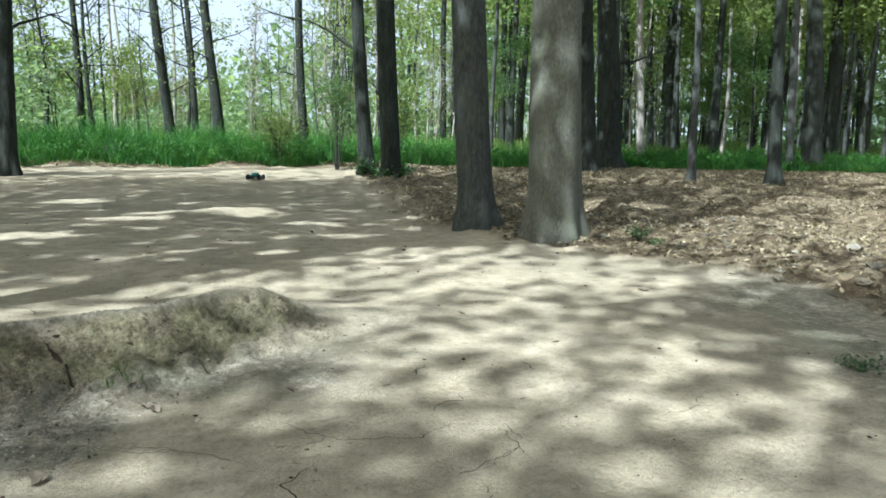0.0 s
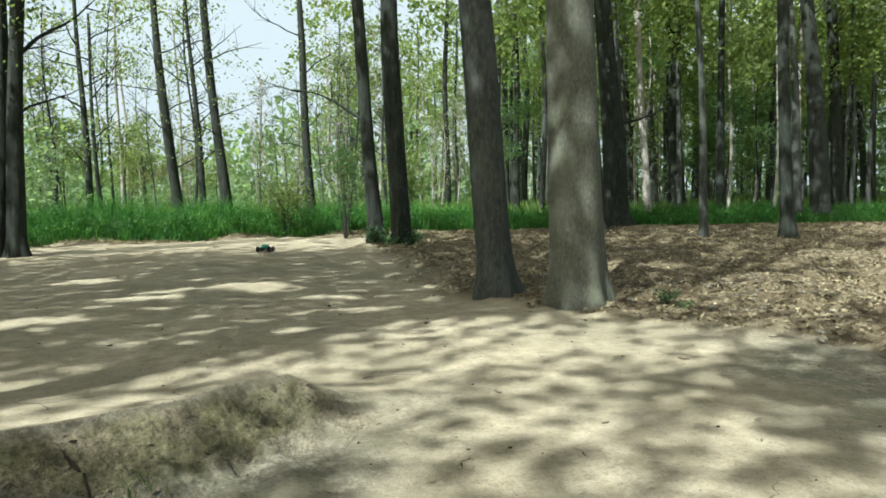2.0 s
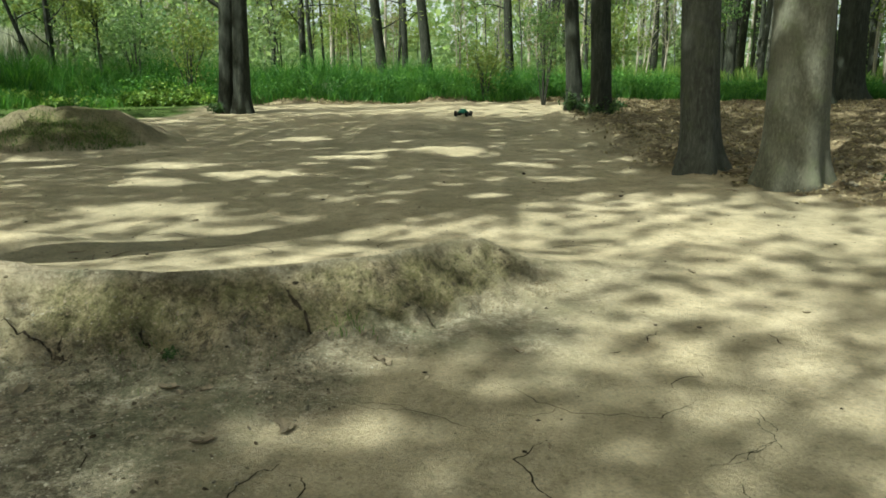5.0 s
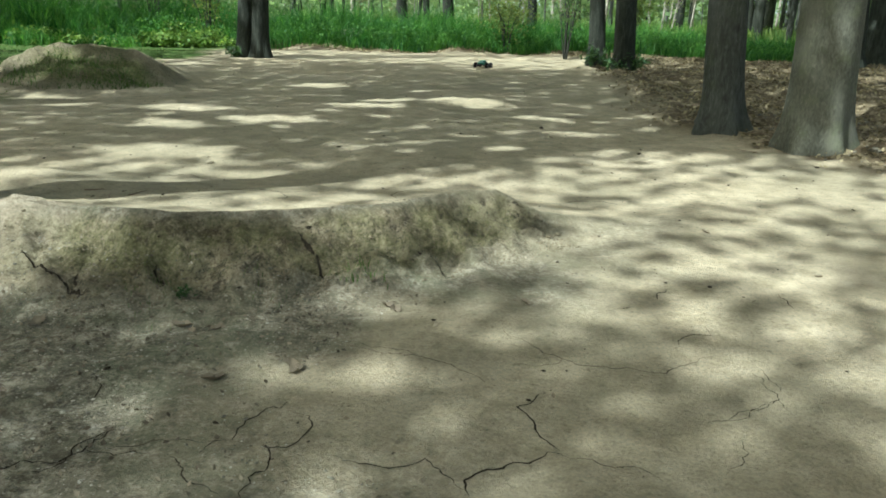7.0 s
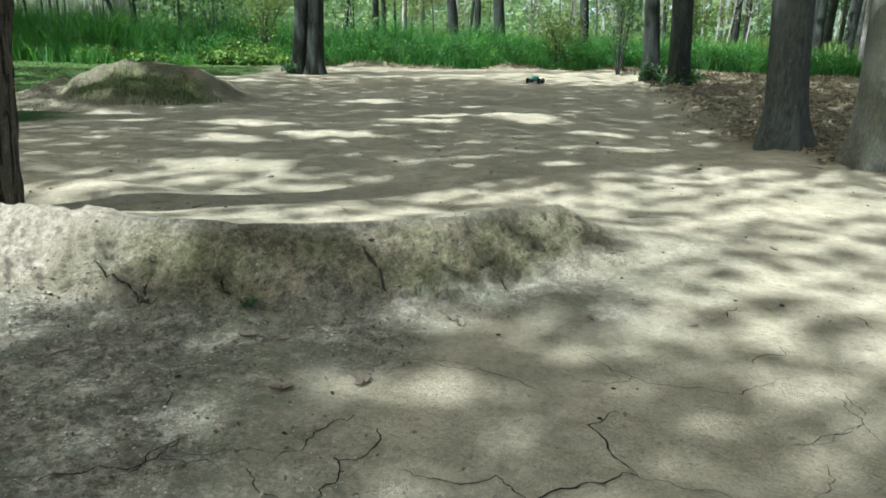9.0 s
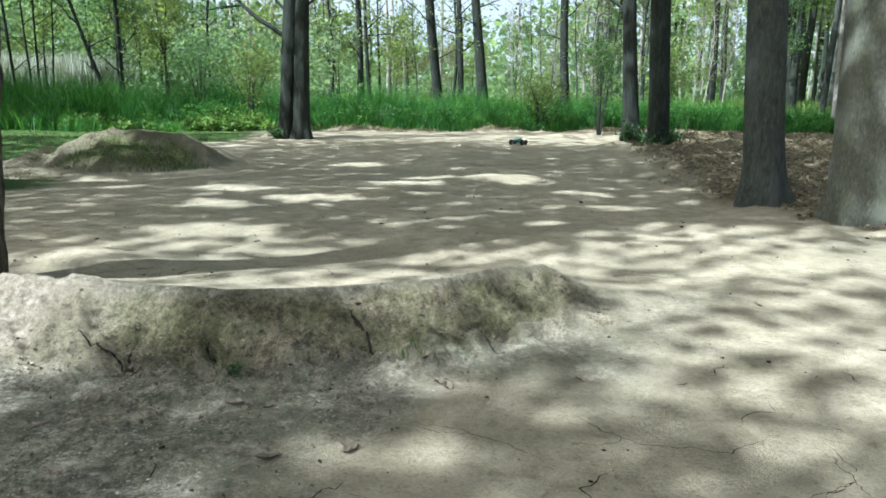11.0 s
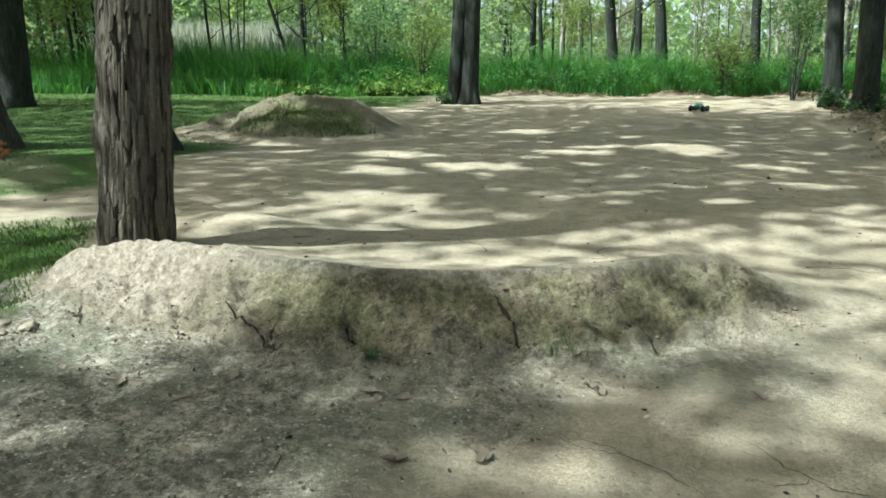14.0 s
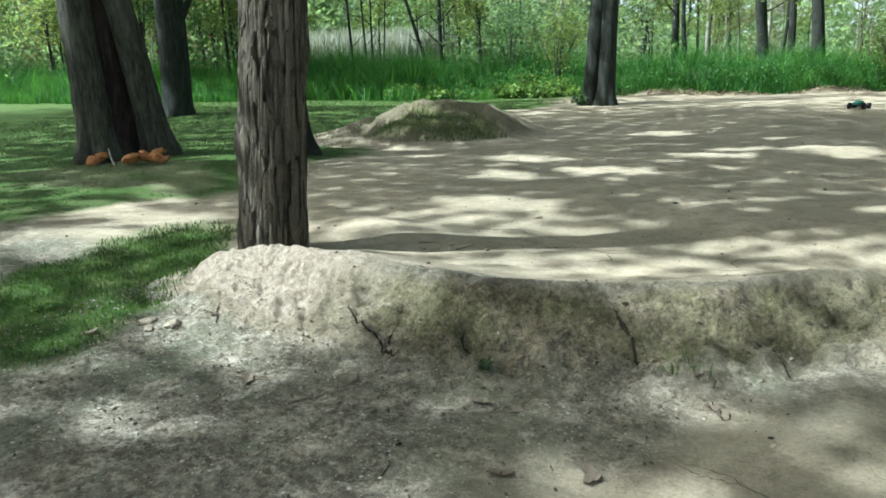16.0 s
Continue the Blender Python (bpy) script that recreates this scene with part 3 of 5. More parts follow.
def leaves(rng, centres, spread, each, size, flat=0.6, ratio=0.55, droop=0.0):
    """Many small pointed leaves round the given centres."""
    c = np.repeat(np.asarray(centres, float), each, 0)
    p = c + rng.normal(0, 1, c.shape) * np.asarray(spread)
    n = rng.normal(0, 1, c.shape) * (1, 1, 1) + (0, 0, flat)
    n /= np.linalg.norm(n, axis=1)[:, None]
    a = np.cross(n, rng.normal(0, 1, c.shape))
    a /= np.linalg.norm(a, axis=1)[:, None]
    b = np.cross(n, a)
    s = size * rng.uniform(0.6, 1.35, (len(p), 1))
    V = np.stack([p - a * s * 0.5, p + b * s * ratio * 0.5 + a * s * 0.05, p + a * s * 0.5 - n * s * 0.12, p - b * s * ratio * 0.5 + a * s * 0.05], 1)
    F = np.arange(len(p) * 4).reshape(-1, 4)
    return V.reshape(-1, 3), F


def blades(rng, xy, z, height, width, bend=0.45):
    n = len(xy)
    a = rng.uniform(0, 2 * np.pi, n)
    side = np.stack([np.cos(a), np.sin(a), 0 * a], 1)
    b = rng.uniform(0, 2 * np.pi, n)
    out = np.stack([np.cos(b), np.sin(b), 0 * b], 1) * (height * bend * rng.uniform(0.2, 1.0, n))[:, None]
    base = np.stack([xy[:, 0], xy[:, 1], z], 1)
    up = np.zeros((n, 3))
    up[:, 2] = height
    w = side * (width / 2)[:, None]
    m = base + up * 0.55 + out * 0.3
    tip = base + up * rng.uniform(0.8, 1.0, (n, 1)) + out
    V = np.stack([base - w, base + w, m + w * 0.8, m - w * 0.8, tip], 1).reshape(-1, 3)
    k = np.arange(n)[:, None] * 5
    return V, (k + [0, 1, 2, 3]).tolist() + (k + [3, 2, 4]).tolist()


OWNERS = []  # trees that bear the canopy: thing, x, y, base height, radius, height


def root_bump(seed, lobes, flare, r, ridge=0.0, high=0.55):
    ph = seed * 1.7
    def f(a, z):
        zz = np.maximum(z, 0)
        fl = np.exp(-zz / (high * 0.5))
        root = 1 + flare * fl * (0.55 + 0.45 * np.cos(lobes * a + ph + 0.4 * np.sin(2 * a + ph)))
        uneven = 1 + 0.05 * np.sin(2 * a + ph + z * 0.7) + 0.03 * np.sin(5 * a - z * 1.1 + ph)
        out = root * uneven
        if ridge:
            g = np.empty(np.broadcast(a, z).shape)
            for i in range(g.shape[0]):
                for j in range(g.shape[1]):
                    th = a[0, j]
                    q = Vector((math.cos(th) * 6.5, math.sin(th) * 6.5, float(z[i, 0]) * 2.2 + seed))
                    g[i, j] = abs(noise.noise(q)) * 1.6 + 0.5 * abs(noise.noise(q * 2.3))
            out = out * (1 + ridge * (g - 0.5) / r)
        return out
    return f


def limb_mesh(rng, start, direction, length, r, twigs=4):
    pieces = []
    n = 9
    p, d = np.array(start, float), np.array(direction, float)
    d /= np.linalg.norm(d)
    pts = [p.copy()]
    for _ in range(n - 1):
        d = d + rng.normal(0, 0.12, 3) + (0, 0, 0.03)
        d /= np.linalg.norm(d)
        p = p + d * length / (n - 1)
        pts.append(p.copy())
    pieces.append(tube(pts, np.linspace(r, r * 0.2, n), 7))
    for _ in range(twigs):
        i = rng.integers(2, n - 1)
        e = np.array(pts[i]) - pts[i - 1] + rng.normal(0, length * 0.09, 3)
        e = e / np.linalg.norm(e) * length * rng.uniform(0.2, 0.4)
        q = np.array(pts[i])
        pieces.append(tube([q, q + e * 0.5 + rng.normal(0, 0.04, 3), q + e], [r * 0.35, r * 0.22, r * 0.08], 5))
    return joined(pieces), pts[-1]


def make_tree(name, x, y, r, h, lean, bark, label, seed, sides=28, flare=0.7, lobes=5, ridge=0.0, group="", limbs=(), sway=0.05, rings=None, bears=True):
    """A tree with flared trunk, limbs and leafy crown. lean: to the right as seen from the clearing's front."""
    rng = np.random.default_rng(seed)
    b = math.atan2(x, y)
    lx, ly = lean * math.cos(b), -lean * math.sin(b)
    base = float(top_z(np.array(x), np.array(y)))
    t = thing(name, (x, y, base), label, "tree", group)
    rings = rings or 40
    zs = np.concatenate([np.linspace(-0.15, 1.2, 14), np.linspace(1.2, h, rings)[1:]])
    ph = rng.uniform(0, 6.3, 2)
    path = np.stack([lx * zs + sway * np.sin(zs * 0.55 + ph[0]) - sway * np.sin(ph[0]), ly * zs + sway * np.sin(zs * 0.47 + ph[1]) - sway * np.sin(ph[1]), zs], 1)
    rad = r * (1.0 - 0.55 * np.clip(zs / h, 0, 1))
    part("trunk", mesh_of("trunk", *tube(path, rad, sides, root_bump(seed, lobes, flare, r, ridge)), bark), parent=t)
    at = lambda z: np.array([np.interp(z, zs, path[:, k]) for k in range(3)])  # noqa: E731
    for z, bearing, rise, length, lr in limbs:
        s = at(z)
        (V, F), end = limb_mesh(rng, s, (math.cos(bearing), math.sin(bearing), rise), length, lr)
        part("limb", mesh_of("limb", V, F, bark), parent=t)
    if bears:
        OWNERS.append((t, x + lx * 9, y + ly * 9, base, r, h, at, rng, bark))
    return t


# ---- trees round the clearing ----
make_tree("shagbark_tree", -4.33, 4.66, 0.262, 13, 0.075, BARK_SHAGGY, "tree with grey shaggy peeling bark beside the berm", 1, 120, 0.14, 6, 0.045, sway=0.02, rings=190)


def bark_plates(tree, r, h, lean, count, seed):
    """Long loose strips of bark that stand off the trunk at their lower ends."""
    rng = np.random.default_rng(seed)
    x, y = tree.location.x, tree.location.y
    b = math.atan2(x, y)
    pieces = []
    for _ in range(count):
        a0, z0 = rng.uniform(0, 2 * np.pi), rng.uniform(0.05, h)
        length, wide, lift = rng.uniform(0.1, 0.4), rng.uniform(0.012, 0.028), rng.uniform(0.002, 0.008)
        s, u = np.meshgrid(np.linspace(0, 1, 6), np.linspace(-1, 1, 3), indexing="ij")
        z = z0 + s * length + u * rng.normal(0, 0.02) * (1 - s)
        rr = r * (1.0 - 0.042 * z) * (1 + 0.08 * np.exp(-np.maximum(z, 0) / 0.28))
        taper = (0.45 + 0.55 * np.sin(np.pi * np.clip(s * 0.9 + 0.1, 0, 1)) ** 0.6)
        a = a0 + u * wide / r * taper + rng.normal(0, 0.05) * s
        out = rr + 0.003 + lift * (1 - s) ** 2 + 0.004 * (1 - u ** 2) + rng.normal(0, 0.0015, s.shape)
        faces = []
        for d in (0.0, -0.007):
            P = np.stack([np.cos(a) * (out + d) + lean * z * math.cos(b), np.sin(a) * (out + d) - lean * z * math.sin(b), z], -1).reshape(-1, 3)
            faces.append(P)
        F = []
        for k, flip in ((0, 1), (18, -1)):
            for i in range(5):
                for j in range(2):
                    q = [k + i * 3 + j, k + i * 3 + j + 1, k + i * 3 + j + 4, k + i * 3 + j + 3]
                    F.append(q[::flip])
        rim = [0, 3, 6, 9, 12, 15, 16, 17, 14, 11, 8, 5, 2, 1]
        F += [[rim[i], rim[(i + 1) % 14], rim[(i + 1) % 14] + 18, rim[i] + 18] for i in range(14)]
        pieces.append((np.concatenate(faces), F))
    V, F = joined(pieces)
    part("shaggy_bark", mesh_of("shaggy_bark", V, F, BARK_PLATE, False), parent=tree, label="loose peeling grey-brown bark strips", kind="stuff")


bark_plates(bpy.data.objects["shagbark_tree"], 0.262, 4.6, 0.075, 760, 2)
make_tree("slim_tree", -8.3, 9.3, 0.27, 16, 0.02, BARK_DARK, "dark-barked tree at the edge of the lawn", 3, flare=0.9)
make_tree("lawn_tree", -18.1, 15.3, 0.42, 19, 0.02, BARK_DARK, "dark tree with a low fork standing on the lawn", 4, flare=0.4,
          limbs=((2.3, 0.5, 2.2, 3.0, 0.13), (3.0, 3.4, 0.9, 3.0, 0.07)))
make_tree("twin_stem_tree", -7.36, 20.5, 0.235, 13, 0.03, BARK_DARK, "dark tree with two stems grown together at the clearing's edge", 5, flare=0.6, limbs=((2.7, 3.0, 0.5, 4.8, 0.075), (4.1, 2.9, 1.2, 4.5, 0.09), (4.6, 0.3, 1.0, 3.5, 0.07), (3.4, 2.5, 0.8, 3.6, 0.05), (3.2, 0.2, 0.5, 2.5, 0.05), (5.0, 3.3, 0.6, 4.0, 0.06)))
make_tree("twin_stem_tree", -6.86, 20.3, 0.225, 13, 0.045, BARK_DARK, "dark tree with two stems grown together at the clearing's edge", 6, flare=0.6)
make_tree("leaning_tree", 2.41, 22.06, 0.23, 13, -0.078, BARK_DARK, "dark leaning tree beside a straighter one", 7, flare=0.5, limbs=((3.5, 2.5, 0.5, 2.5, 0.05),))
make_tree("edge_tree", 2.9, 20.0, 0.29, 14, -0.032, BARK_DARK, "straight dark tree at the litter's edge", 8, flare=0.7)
make_tree("brown_tree", 2.94, 10.3, 0.265, 14, -0.098, BARK_BROWN, "brown-barked tree beside a stout grey tree", 9, flare=0.75)
make_tree("grey_tree", 3.77, 9.2, 0.35, 15, -0.047, BARK_GREY, "stout tree with smooth grey speckled bark", 10, 40, 0.5, 6, sway=0.03)
make_tree("beech_tree", 11.9, 10.7, 0.66, 16, 0.0, BARK_MOSSY, "broad grey tree with fluted mossy base in the leaf litter", 11, 48, 0.5, 7, limbs=((3.6, 0.3, 2.0, 4.0, 0.3),))
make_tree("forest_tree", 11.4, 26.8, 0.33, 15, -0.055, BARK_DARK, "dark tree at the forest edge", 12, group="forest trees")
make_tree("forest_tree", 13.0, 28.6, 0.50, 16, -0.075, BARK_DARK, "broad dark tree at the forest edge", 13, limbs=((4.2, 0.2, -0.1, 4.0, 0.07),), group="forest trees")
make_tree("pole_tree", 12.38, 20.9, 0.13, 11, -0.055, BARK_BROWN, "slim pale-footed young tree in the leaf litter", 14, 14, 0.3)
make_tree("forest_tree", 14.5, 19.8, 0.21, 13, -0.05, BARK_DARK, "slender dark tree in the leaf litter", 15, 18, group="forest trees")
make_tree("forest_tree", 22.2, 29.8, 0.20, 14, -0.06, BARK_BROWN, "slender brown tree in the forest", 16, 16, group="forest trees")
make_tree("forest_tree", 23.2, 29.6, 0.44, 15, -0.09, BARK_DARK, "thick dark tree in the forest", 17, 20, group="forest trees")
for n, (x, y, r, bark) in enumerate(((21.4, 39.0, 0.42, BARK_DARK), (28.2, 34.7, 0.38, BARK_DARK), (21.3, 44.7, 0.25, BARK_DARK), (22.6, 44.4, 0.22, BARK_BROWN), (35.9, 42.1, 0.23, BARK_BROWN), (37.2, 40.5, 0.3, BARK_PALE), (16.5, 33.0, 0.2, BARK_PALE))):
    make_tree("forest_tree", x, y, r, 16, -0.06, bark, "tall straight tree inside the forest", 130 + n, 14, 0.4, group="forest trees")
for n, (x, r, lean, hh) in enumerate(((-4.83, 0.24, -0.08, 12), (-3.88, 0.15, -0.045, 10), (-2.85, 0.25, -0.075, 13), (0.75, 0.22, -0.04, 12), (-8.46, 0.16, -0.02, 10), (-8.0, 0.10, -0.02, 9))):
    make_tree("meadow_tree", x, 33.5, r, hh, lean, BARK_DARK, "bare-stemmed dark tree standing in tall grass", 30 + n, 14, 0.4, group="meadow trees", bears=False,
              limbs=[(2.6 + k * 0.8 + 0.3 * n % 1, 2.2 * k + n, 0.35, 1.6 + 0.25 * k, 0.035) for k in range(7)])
    spray_rng = np.random.default_rng(300 + n)
    c = np.stack([spray_rng.normal(0, 1.1, 26), spray_rng.normal(0, 1.1, 26), spray_rng.uniform(2.6, hh, 26)], 1)
    tree_here = scene.collection.objects[-1]
    while tree_here.parent:
        tree_here = tree_here.parent
    part("foliage", mesh_of("foliage", *leaves(spray_rng, c, (0.4, 0.4, 0.2), 20, 0.14), LEAF_LIGHT, False), parent=tree_here)

# leaf sprays on the low limbs of the twin-stemmed tree
spray_rng = np.random.default_rng(320)
c = np.stack([spray_rng.uniform(-5.2, 1.5, 46), spray_rng.normal(0, 0.9, 46), spray_rng.uniform(4.3, 7.5, 46)], 1)
part("foliage", mesh_of("foliage", *leaves(spray_rng, c, (0.34, 0.34, 0.16), 26, 0.13), LEAF_LIGHT, False), parent=bpy.data.objects["twin_stem_tree"])


# slim dark trees in the tall grass before the reeds
for n, (x, y, r, lean, hh) in enumerate(((-20.5, 27.0, 0.065, -0.07, 9), (-21.3, 29.1, 0.05, -0.05, 8), (-20.95, 29.0, 0.055, 0.0, 9), (-20.7, 29.3, 0.045, 0.05, 8), (-17.3, 29.1, 0.1, -0.03, 11), (-17.7, 29.0, 0.085, -0.3, 9))):
    slim = make_tree("thin_tree", x, y, r, hh, lean, BARK_DARK, "thin dark tree rising from tall grass before reeds", 340 + n, 10, 0.3, group="thin trees", bears=False, rings=22,
                     limbs=[(1.9 + 0.9 * k, 2.4 * k + n, 0.5, 1.3 + 0.2 * k, r * 0.4) for k in range(5)])
    spray_rng = np.random.default_rng(350 + n)
    c = np.stack([spray_rng.normal(0, 1.1, 22), spray_rng.normal(0, 1.1, 22), spray_rng.uniform(4.6, hh + 0.5, 22)], 1)
    part("foliage", mesh_of("foliage", *leaves(spray_rng, c, (0.4, 0.4, 0.25), 26, 0.15), LEAF_MID, False), parent=slim)


def shrub(x, y, h, wide, seed, leaf, label):
    rng = np.random.default_rng(seed)
    t = thing("shrub", (x, y, float(land_z(np.array(x), np.array(y)))), label, "shrub", "shrubs")
    tips = []
    for k in range(10):
        a, lean = rng.uniform(0, 6.3), rng.uniform(0.2, 1.0) * wide
        e = np.array([math.cos(a) * lean, math.sin(a) * lean, h * rng.uniform(0.7, 1.0)])
        m = e * (0.35, 0.35, 0.55) + rng.normal(0, 0.05, 3)
        part("stem", mesh_of("stem", *tube([(0.05 * math.cos(a), 0.05 * math.sin(a), -0.05), m, e], [0.022, 0.015, 0.005], 6), BARK_BROWN), parent=t)
        tips += [m + rng.normal(0, 0.2, 3), m * 0.4 + e * 0.6, m * 0.2 + e * 0.8 + rng.normal(0, 0.2, 3), e, e + rng.normal(0, 0.25, 3)]
    part("foliage", mesh_of("foliage", *leaves(rng, tips, (0.26, 0.26, 0.16), 34, 0.1), leaf, False), parent=t)


for x, y, h, wide, leaf, label in ((1.7, 25.4, 2.9, 1.1, LEAF_MID, "green shrub on thin stems at the clearing's edge"), (-0.3, 27.5, 2.0, 0.8, LEAF_LIGHT, "thin yellow-green shrub in tall grass"),
                                   (-10.2, 25.0, 2.6, 0.9, LEAF_LIGHT, "thin yellow-green shrub in tall grass"), (-12.6, 26.2, 3.0, 1.1, LEAF_MID, "green shrub on thin stems in tall grass"),
                                   (4.6, 30.5, 2.6, 1.0, LEAF_LIGHT, "thin yellow-green shrub in tall grass")):
    shrub(x, y, h, wide, int(abs(x * 37)) + 500, leaf, label)

# old split tree with bracket fungus at its foot
old = thing("split_tree", (-10.6, 7.95, float(top_z(np.array(-10.6), np.array(7.95)))), "old twin tree with a dark hollow split between stems", "tree")
zs = np.linspace(-0.15, 12, 60)
right = np.array([math.cos(math.atan2(-10.6, 7.95)), -math.sin(math.atan2(-10.6, 7.95)), 0])
for off, r, slope, seed, k in ((-0.40, 0.28, -0.03, 21, 1), (0.5, 0.235, -0.15, 22, 2)):
    P = np.outer(np.full(60, off), right) + np.outer(slope * zs, right) + np.stack([0 * zs, 0 * zs, zs], 1)
    part("stem", mesh_of("stem", *tube(P, r * (1 - 0.5 * zs / 12), 48, root_bump(seed, 5, 0.75, r, 0.03)), BARK_OLD), parent=old)
# near-black column fills the split and stands for its inner shade
P = np.outer(np.full(60, -0.02), right) + np.outer(-0.04 * zs, right) + np.stack([-0.16 + 0 * zs, 0 * zs + 0.1, zs], 1)
part("hollow_core", mesh_of("hollow_core", *tube(P[:22], np.linspace(0.34, 0.2, 22), 30, root_bump(23, 7, 0.3, 0.3, 0.05)), HOLLOW_DARK), parent=old, label="near-black filling for the shaded split between the stems")

OWNERS.append((old, -10.6, 7.95, old.location.z, 0.3, 12, lambda z: np.array([0.0, 0.0, z]), np.random.default_rng(24), BARK_GREY))

# trees beside and behind the way in, whose crowns meet over the clearing
for n, (x, y) in enumerate(((-10.0, -5.0), (-5.5, -7.0), (-1.5, -6.5), (-17.5, 7.0), (-2.5, -8), (-13, -4.8), (7.5, -3), (-24, 7), (-10.5, -7.5), (-28, 11.5), (-17.0, 1.8), (-15.0, -1.5), (2.5, -4.5), (-21, -2))):
    make_tree("shade_tree", x, y, 0.3, 13, 0.02, BARK_DARK, "tall leafy tree beside the clearing", 60 + n, 14, 0.6, group="shade trees")

# ---- canopy: crowns that meet overhead, thinner in some places ----
# broad areas with their open share (x, y, reach along x, along y, share), then single gaps in the leaves
AREAS = ((-2.0, 2.0, 2.3, 0.9, 0.0), (0.5, 2.4, 1.4, 0.9, -0.05), (1.7, 3.8, 1.6, 1.4, 0.36), (4.3, 3.8, 1.4, 2.2, -0.08), (-1.05, 3.65, 1.2, 0.42, 0.03), (-3.15, 3.55, 0.72, 0.55, 1.15),
         (-1.4, 4.8, 2.2, 0.6, 0.95), (-2.4, 6.4, 1.7, 0.7, 0.52), (2.4, 7.0, 1.7, 1.0, 0.92), (0.2, 8.0, 1.6, 0.9, 0.12), (-1.5, 12, 4.4, 5.0, -0.3), (-2.5, 8.3, 2.5, 0.8, -0.2), (-1.5, 23.6, 6.0, 1.3, 0.9))
SIDE_AREAS = ((-6.2, 4.7, 1.5, 1.6, 0.12), (-8.2, 7.8, 3.0, 1.1, -0.2), (5.2, 10.5, 1.3, 0.8, 0.1), (-14, 13.5, 6.5, 5.0, 0.08), (8.8, 9.6, 2.5, 2.0, 1.15), (5.8, 15.5, 2.6, 5.0, -0.1), (12, 24, 7.0, 6.0, 0.1), (-6.3, 8.5, 1.5, 0.9, -0.7), (-19, 26.5, 4.0, 2.5, -0.4), (-1.8, 3.2, 0.9, 0.3, -0.3))
GAPS = ((-3.18, 9.68, 0.6, 0.22), (-4.66, 10.4, 0.38, 0.28), (-4.23, 8.84, 0.33, 0.15), (-6.6, 10.35, 0.4, 0.3), (-3.6, 7.35, 0.6, 0.2), (-1.8, 12.3, 0.5, 0.22), (-0.75, 12.3, 0.6, 0.35),
        (0.5, 10.9, 0.33, 0.14), (-3.6, 14.2, 0.4, 0.25), (-2.3, 11.3, 0.4, 0.12), (0.15, 8.37, 0.2, 0.12), (0.9, 9.7, 0.3, 0.14), (-0.58, 3.38, 0.1, 0.07), (-0.9, 2.65, 0.17, 0.03), (-6.5, 4.2, 0.75, 0.35))
SIDE_GAPS = ((-6.8, 5.25, 1.0, 0.2), (-7.7, 6.1, 0.35, 0.2), (-2.84, 2.17, 0.1, 0.0), (-9.0, 8.35, 0.7, 0.25), (-7.5, 14.1, 1.0, 0.5), (-7.8, 12.9, 0.5, 0.25), (-8.5, 12.4, 0.4, 0.25), (-7.0, 10.7, 0.4, 0.15), (-2.95, 3.78, 0.85, 0.5), (11.5, 14.5, 2.2, 0.5), (6.0, 13.6, 1.5, 0.4))


def openness(x, y):
    """Share of the sky that the leaves leave open towards the sun."""
    w, o = np.full(np.shape(x), 0.06), np.full(np.shape(x), 0.06 * 0.3)
    for cx, cy, rx, ry, share in (*AREAS, *SIDE_AREAS):
        k = np.exp(-((x - cx) / rx) ** 2 - ((y - cy) / ry) ** 2) / (rx * ry) ** 0.15
        w, o = w + k, o + k * share
    o = o / w
    for cx, cy, rx, ry in (*GAPS, *SIDE_GAPS):
        o = o + (1.25 - o) * smooth(1.3, 0.8, np.hypot((x - cx) / (rx + 0.1), (y - cy) / (ry + 0.1)))
    strip = smooth(1.5, 0.9, np.abs(y - edge_y(x) + 1.3)) * smooth(-9.2, -10.5, x)
    return np.maximum(o, 1.1 * strip)


crown_rng = np.random.default_rng(5)
WEAVE = np.array([(0, 8, 2, 10), (12, 4, 14, 6), (3, 11, 1, 9), (15, 7, 13, 5)]) / 16
spots = []
for step, fine in ((0.3, True), (0.46, False)):
    for shift, closed, fade in ((0.0, 0.0, 1), (0.5, 0.3, 3), (0.25, 0.15, 9)):
        gx, gy = np.meshgrid(np.arange(-27, 19, step) + shift * step, np.arange(-9, 33, step) + shift * step)
        order = np.tile(WEAVE, (gx.shape[0] // 4 + 1, gx.shape[1] // 4 + 1))[:gx.shape[0], :gx.shape[1]] * 0.7 + 0.3 * crown_rng.uniform(0, 1, gx.shape)
        order = (np.argsort(np.argsort(order.ravel())) + 0.5) / order.size
        gx, gy = (g.ravel() + crown_rng.uniform(-0.27, 0.27, g.size) * step for g in (gx, gy))
        keep = order > openness(gx, gy) * fade + closed
        keep &= ((gx > -8) & (gx < 8) & (gy > 0) & (gy < 17)) == fine
        keep &= gy < edge_y(gx) + np.where(gx < -12, 6.0, 3.5) + crown_rng.uniform(-1, 1, gx.size)
        spots.append((gx[keep], gy[keep], np.full(keep.sum(), step / 0.3)))
gx, gy, gs = (np.concatenate([p[k] for p in spots]) for k in (0, 1, 2))
gz = crown_rng.uniform(11.8, 14.6, gx.size)
reach = 1 / math.tan(SUN_EL)
cx, cy = gx + gz * reach * math.sin(SUN_AZ), gy + gz * reach * math.cos(SUN_AZ)
nearest = np.argmin([np.hypot(cx - o[1], cy - o[2]) for o in OWNERS], axis=0)
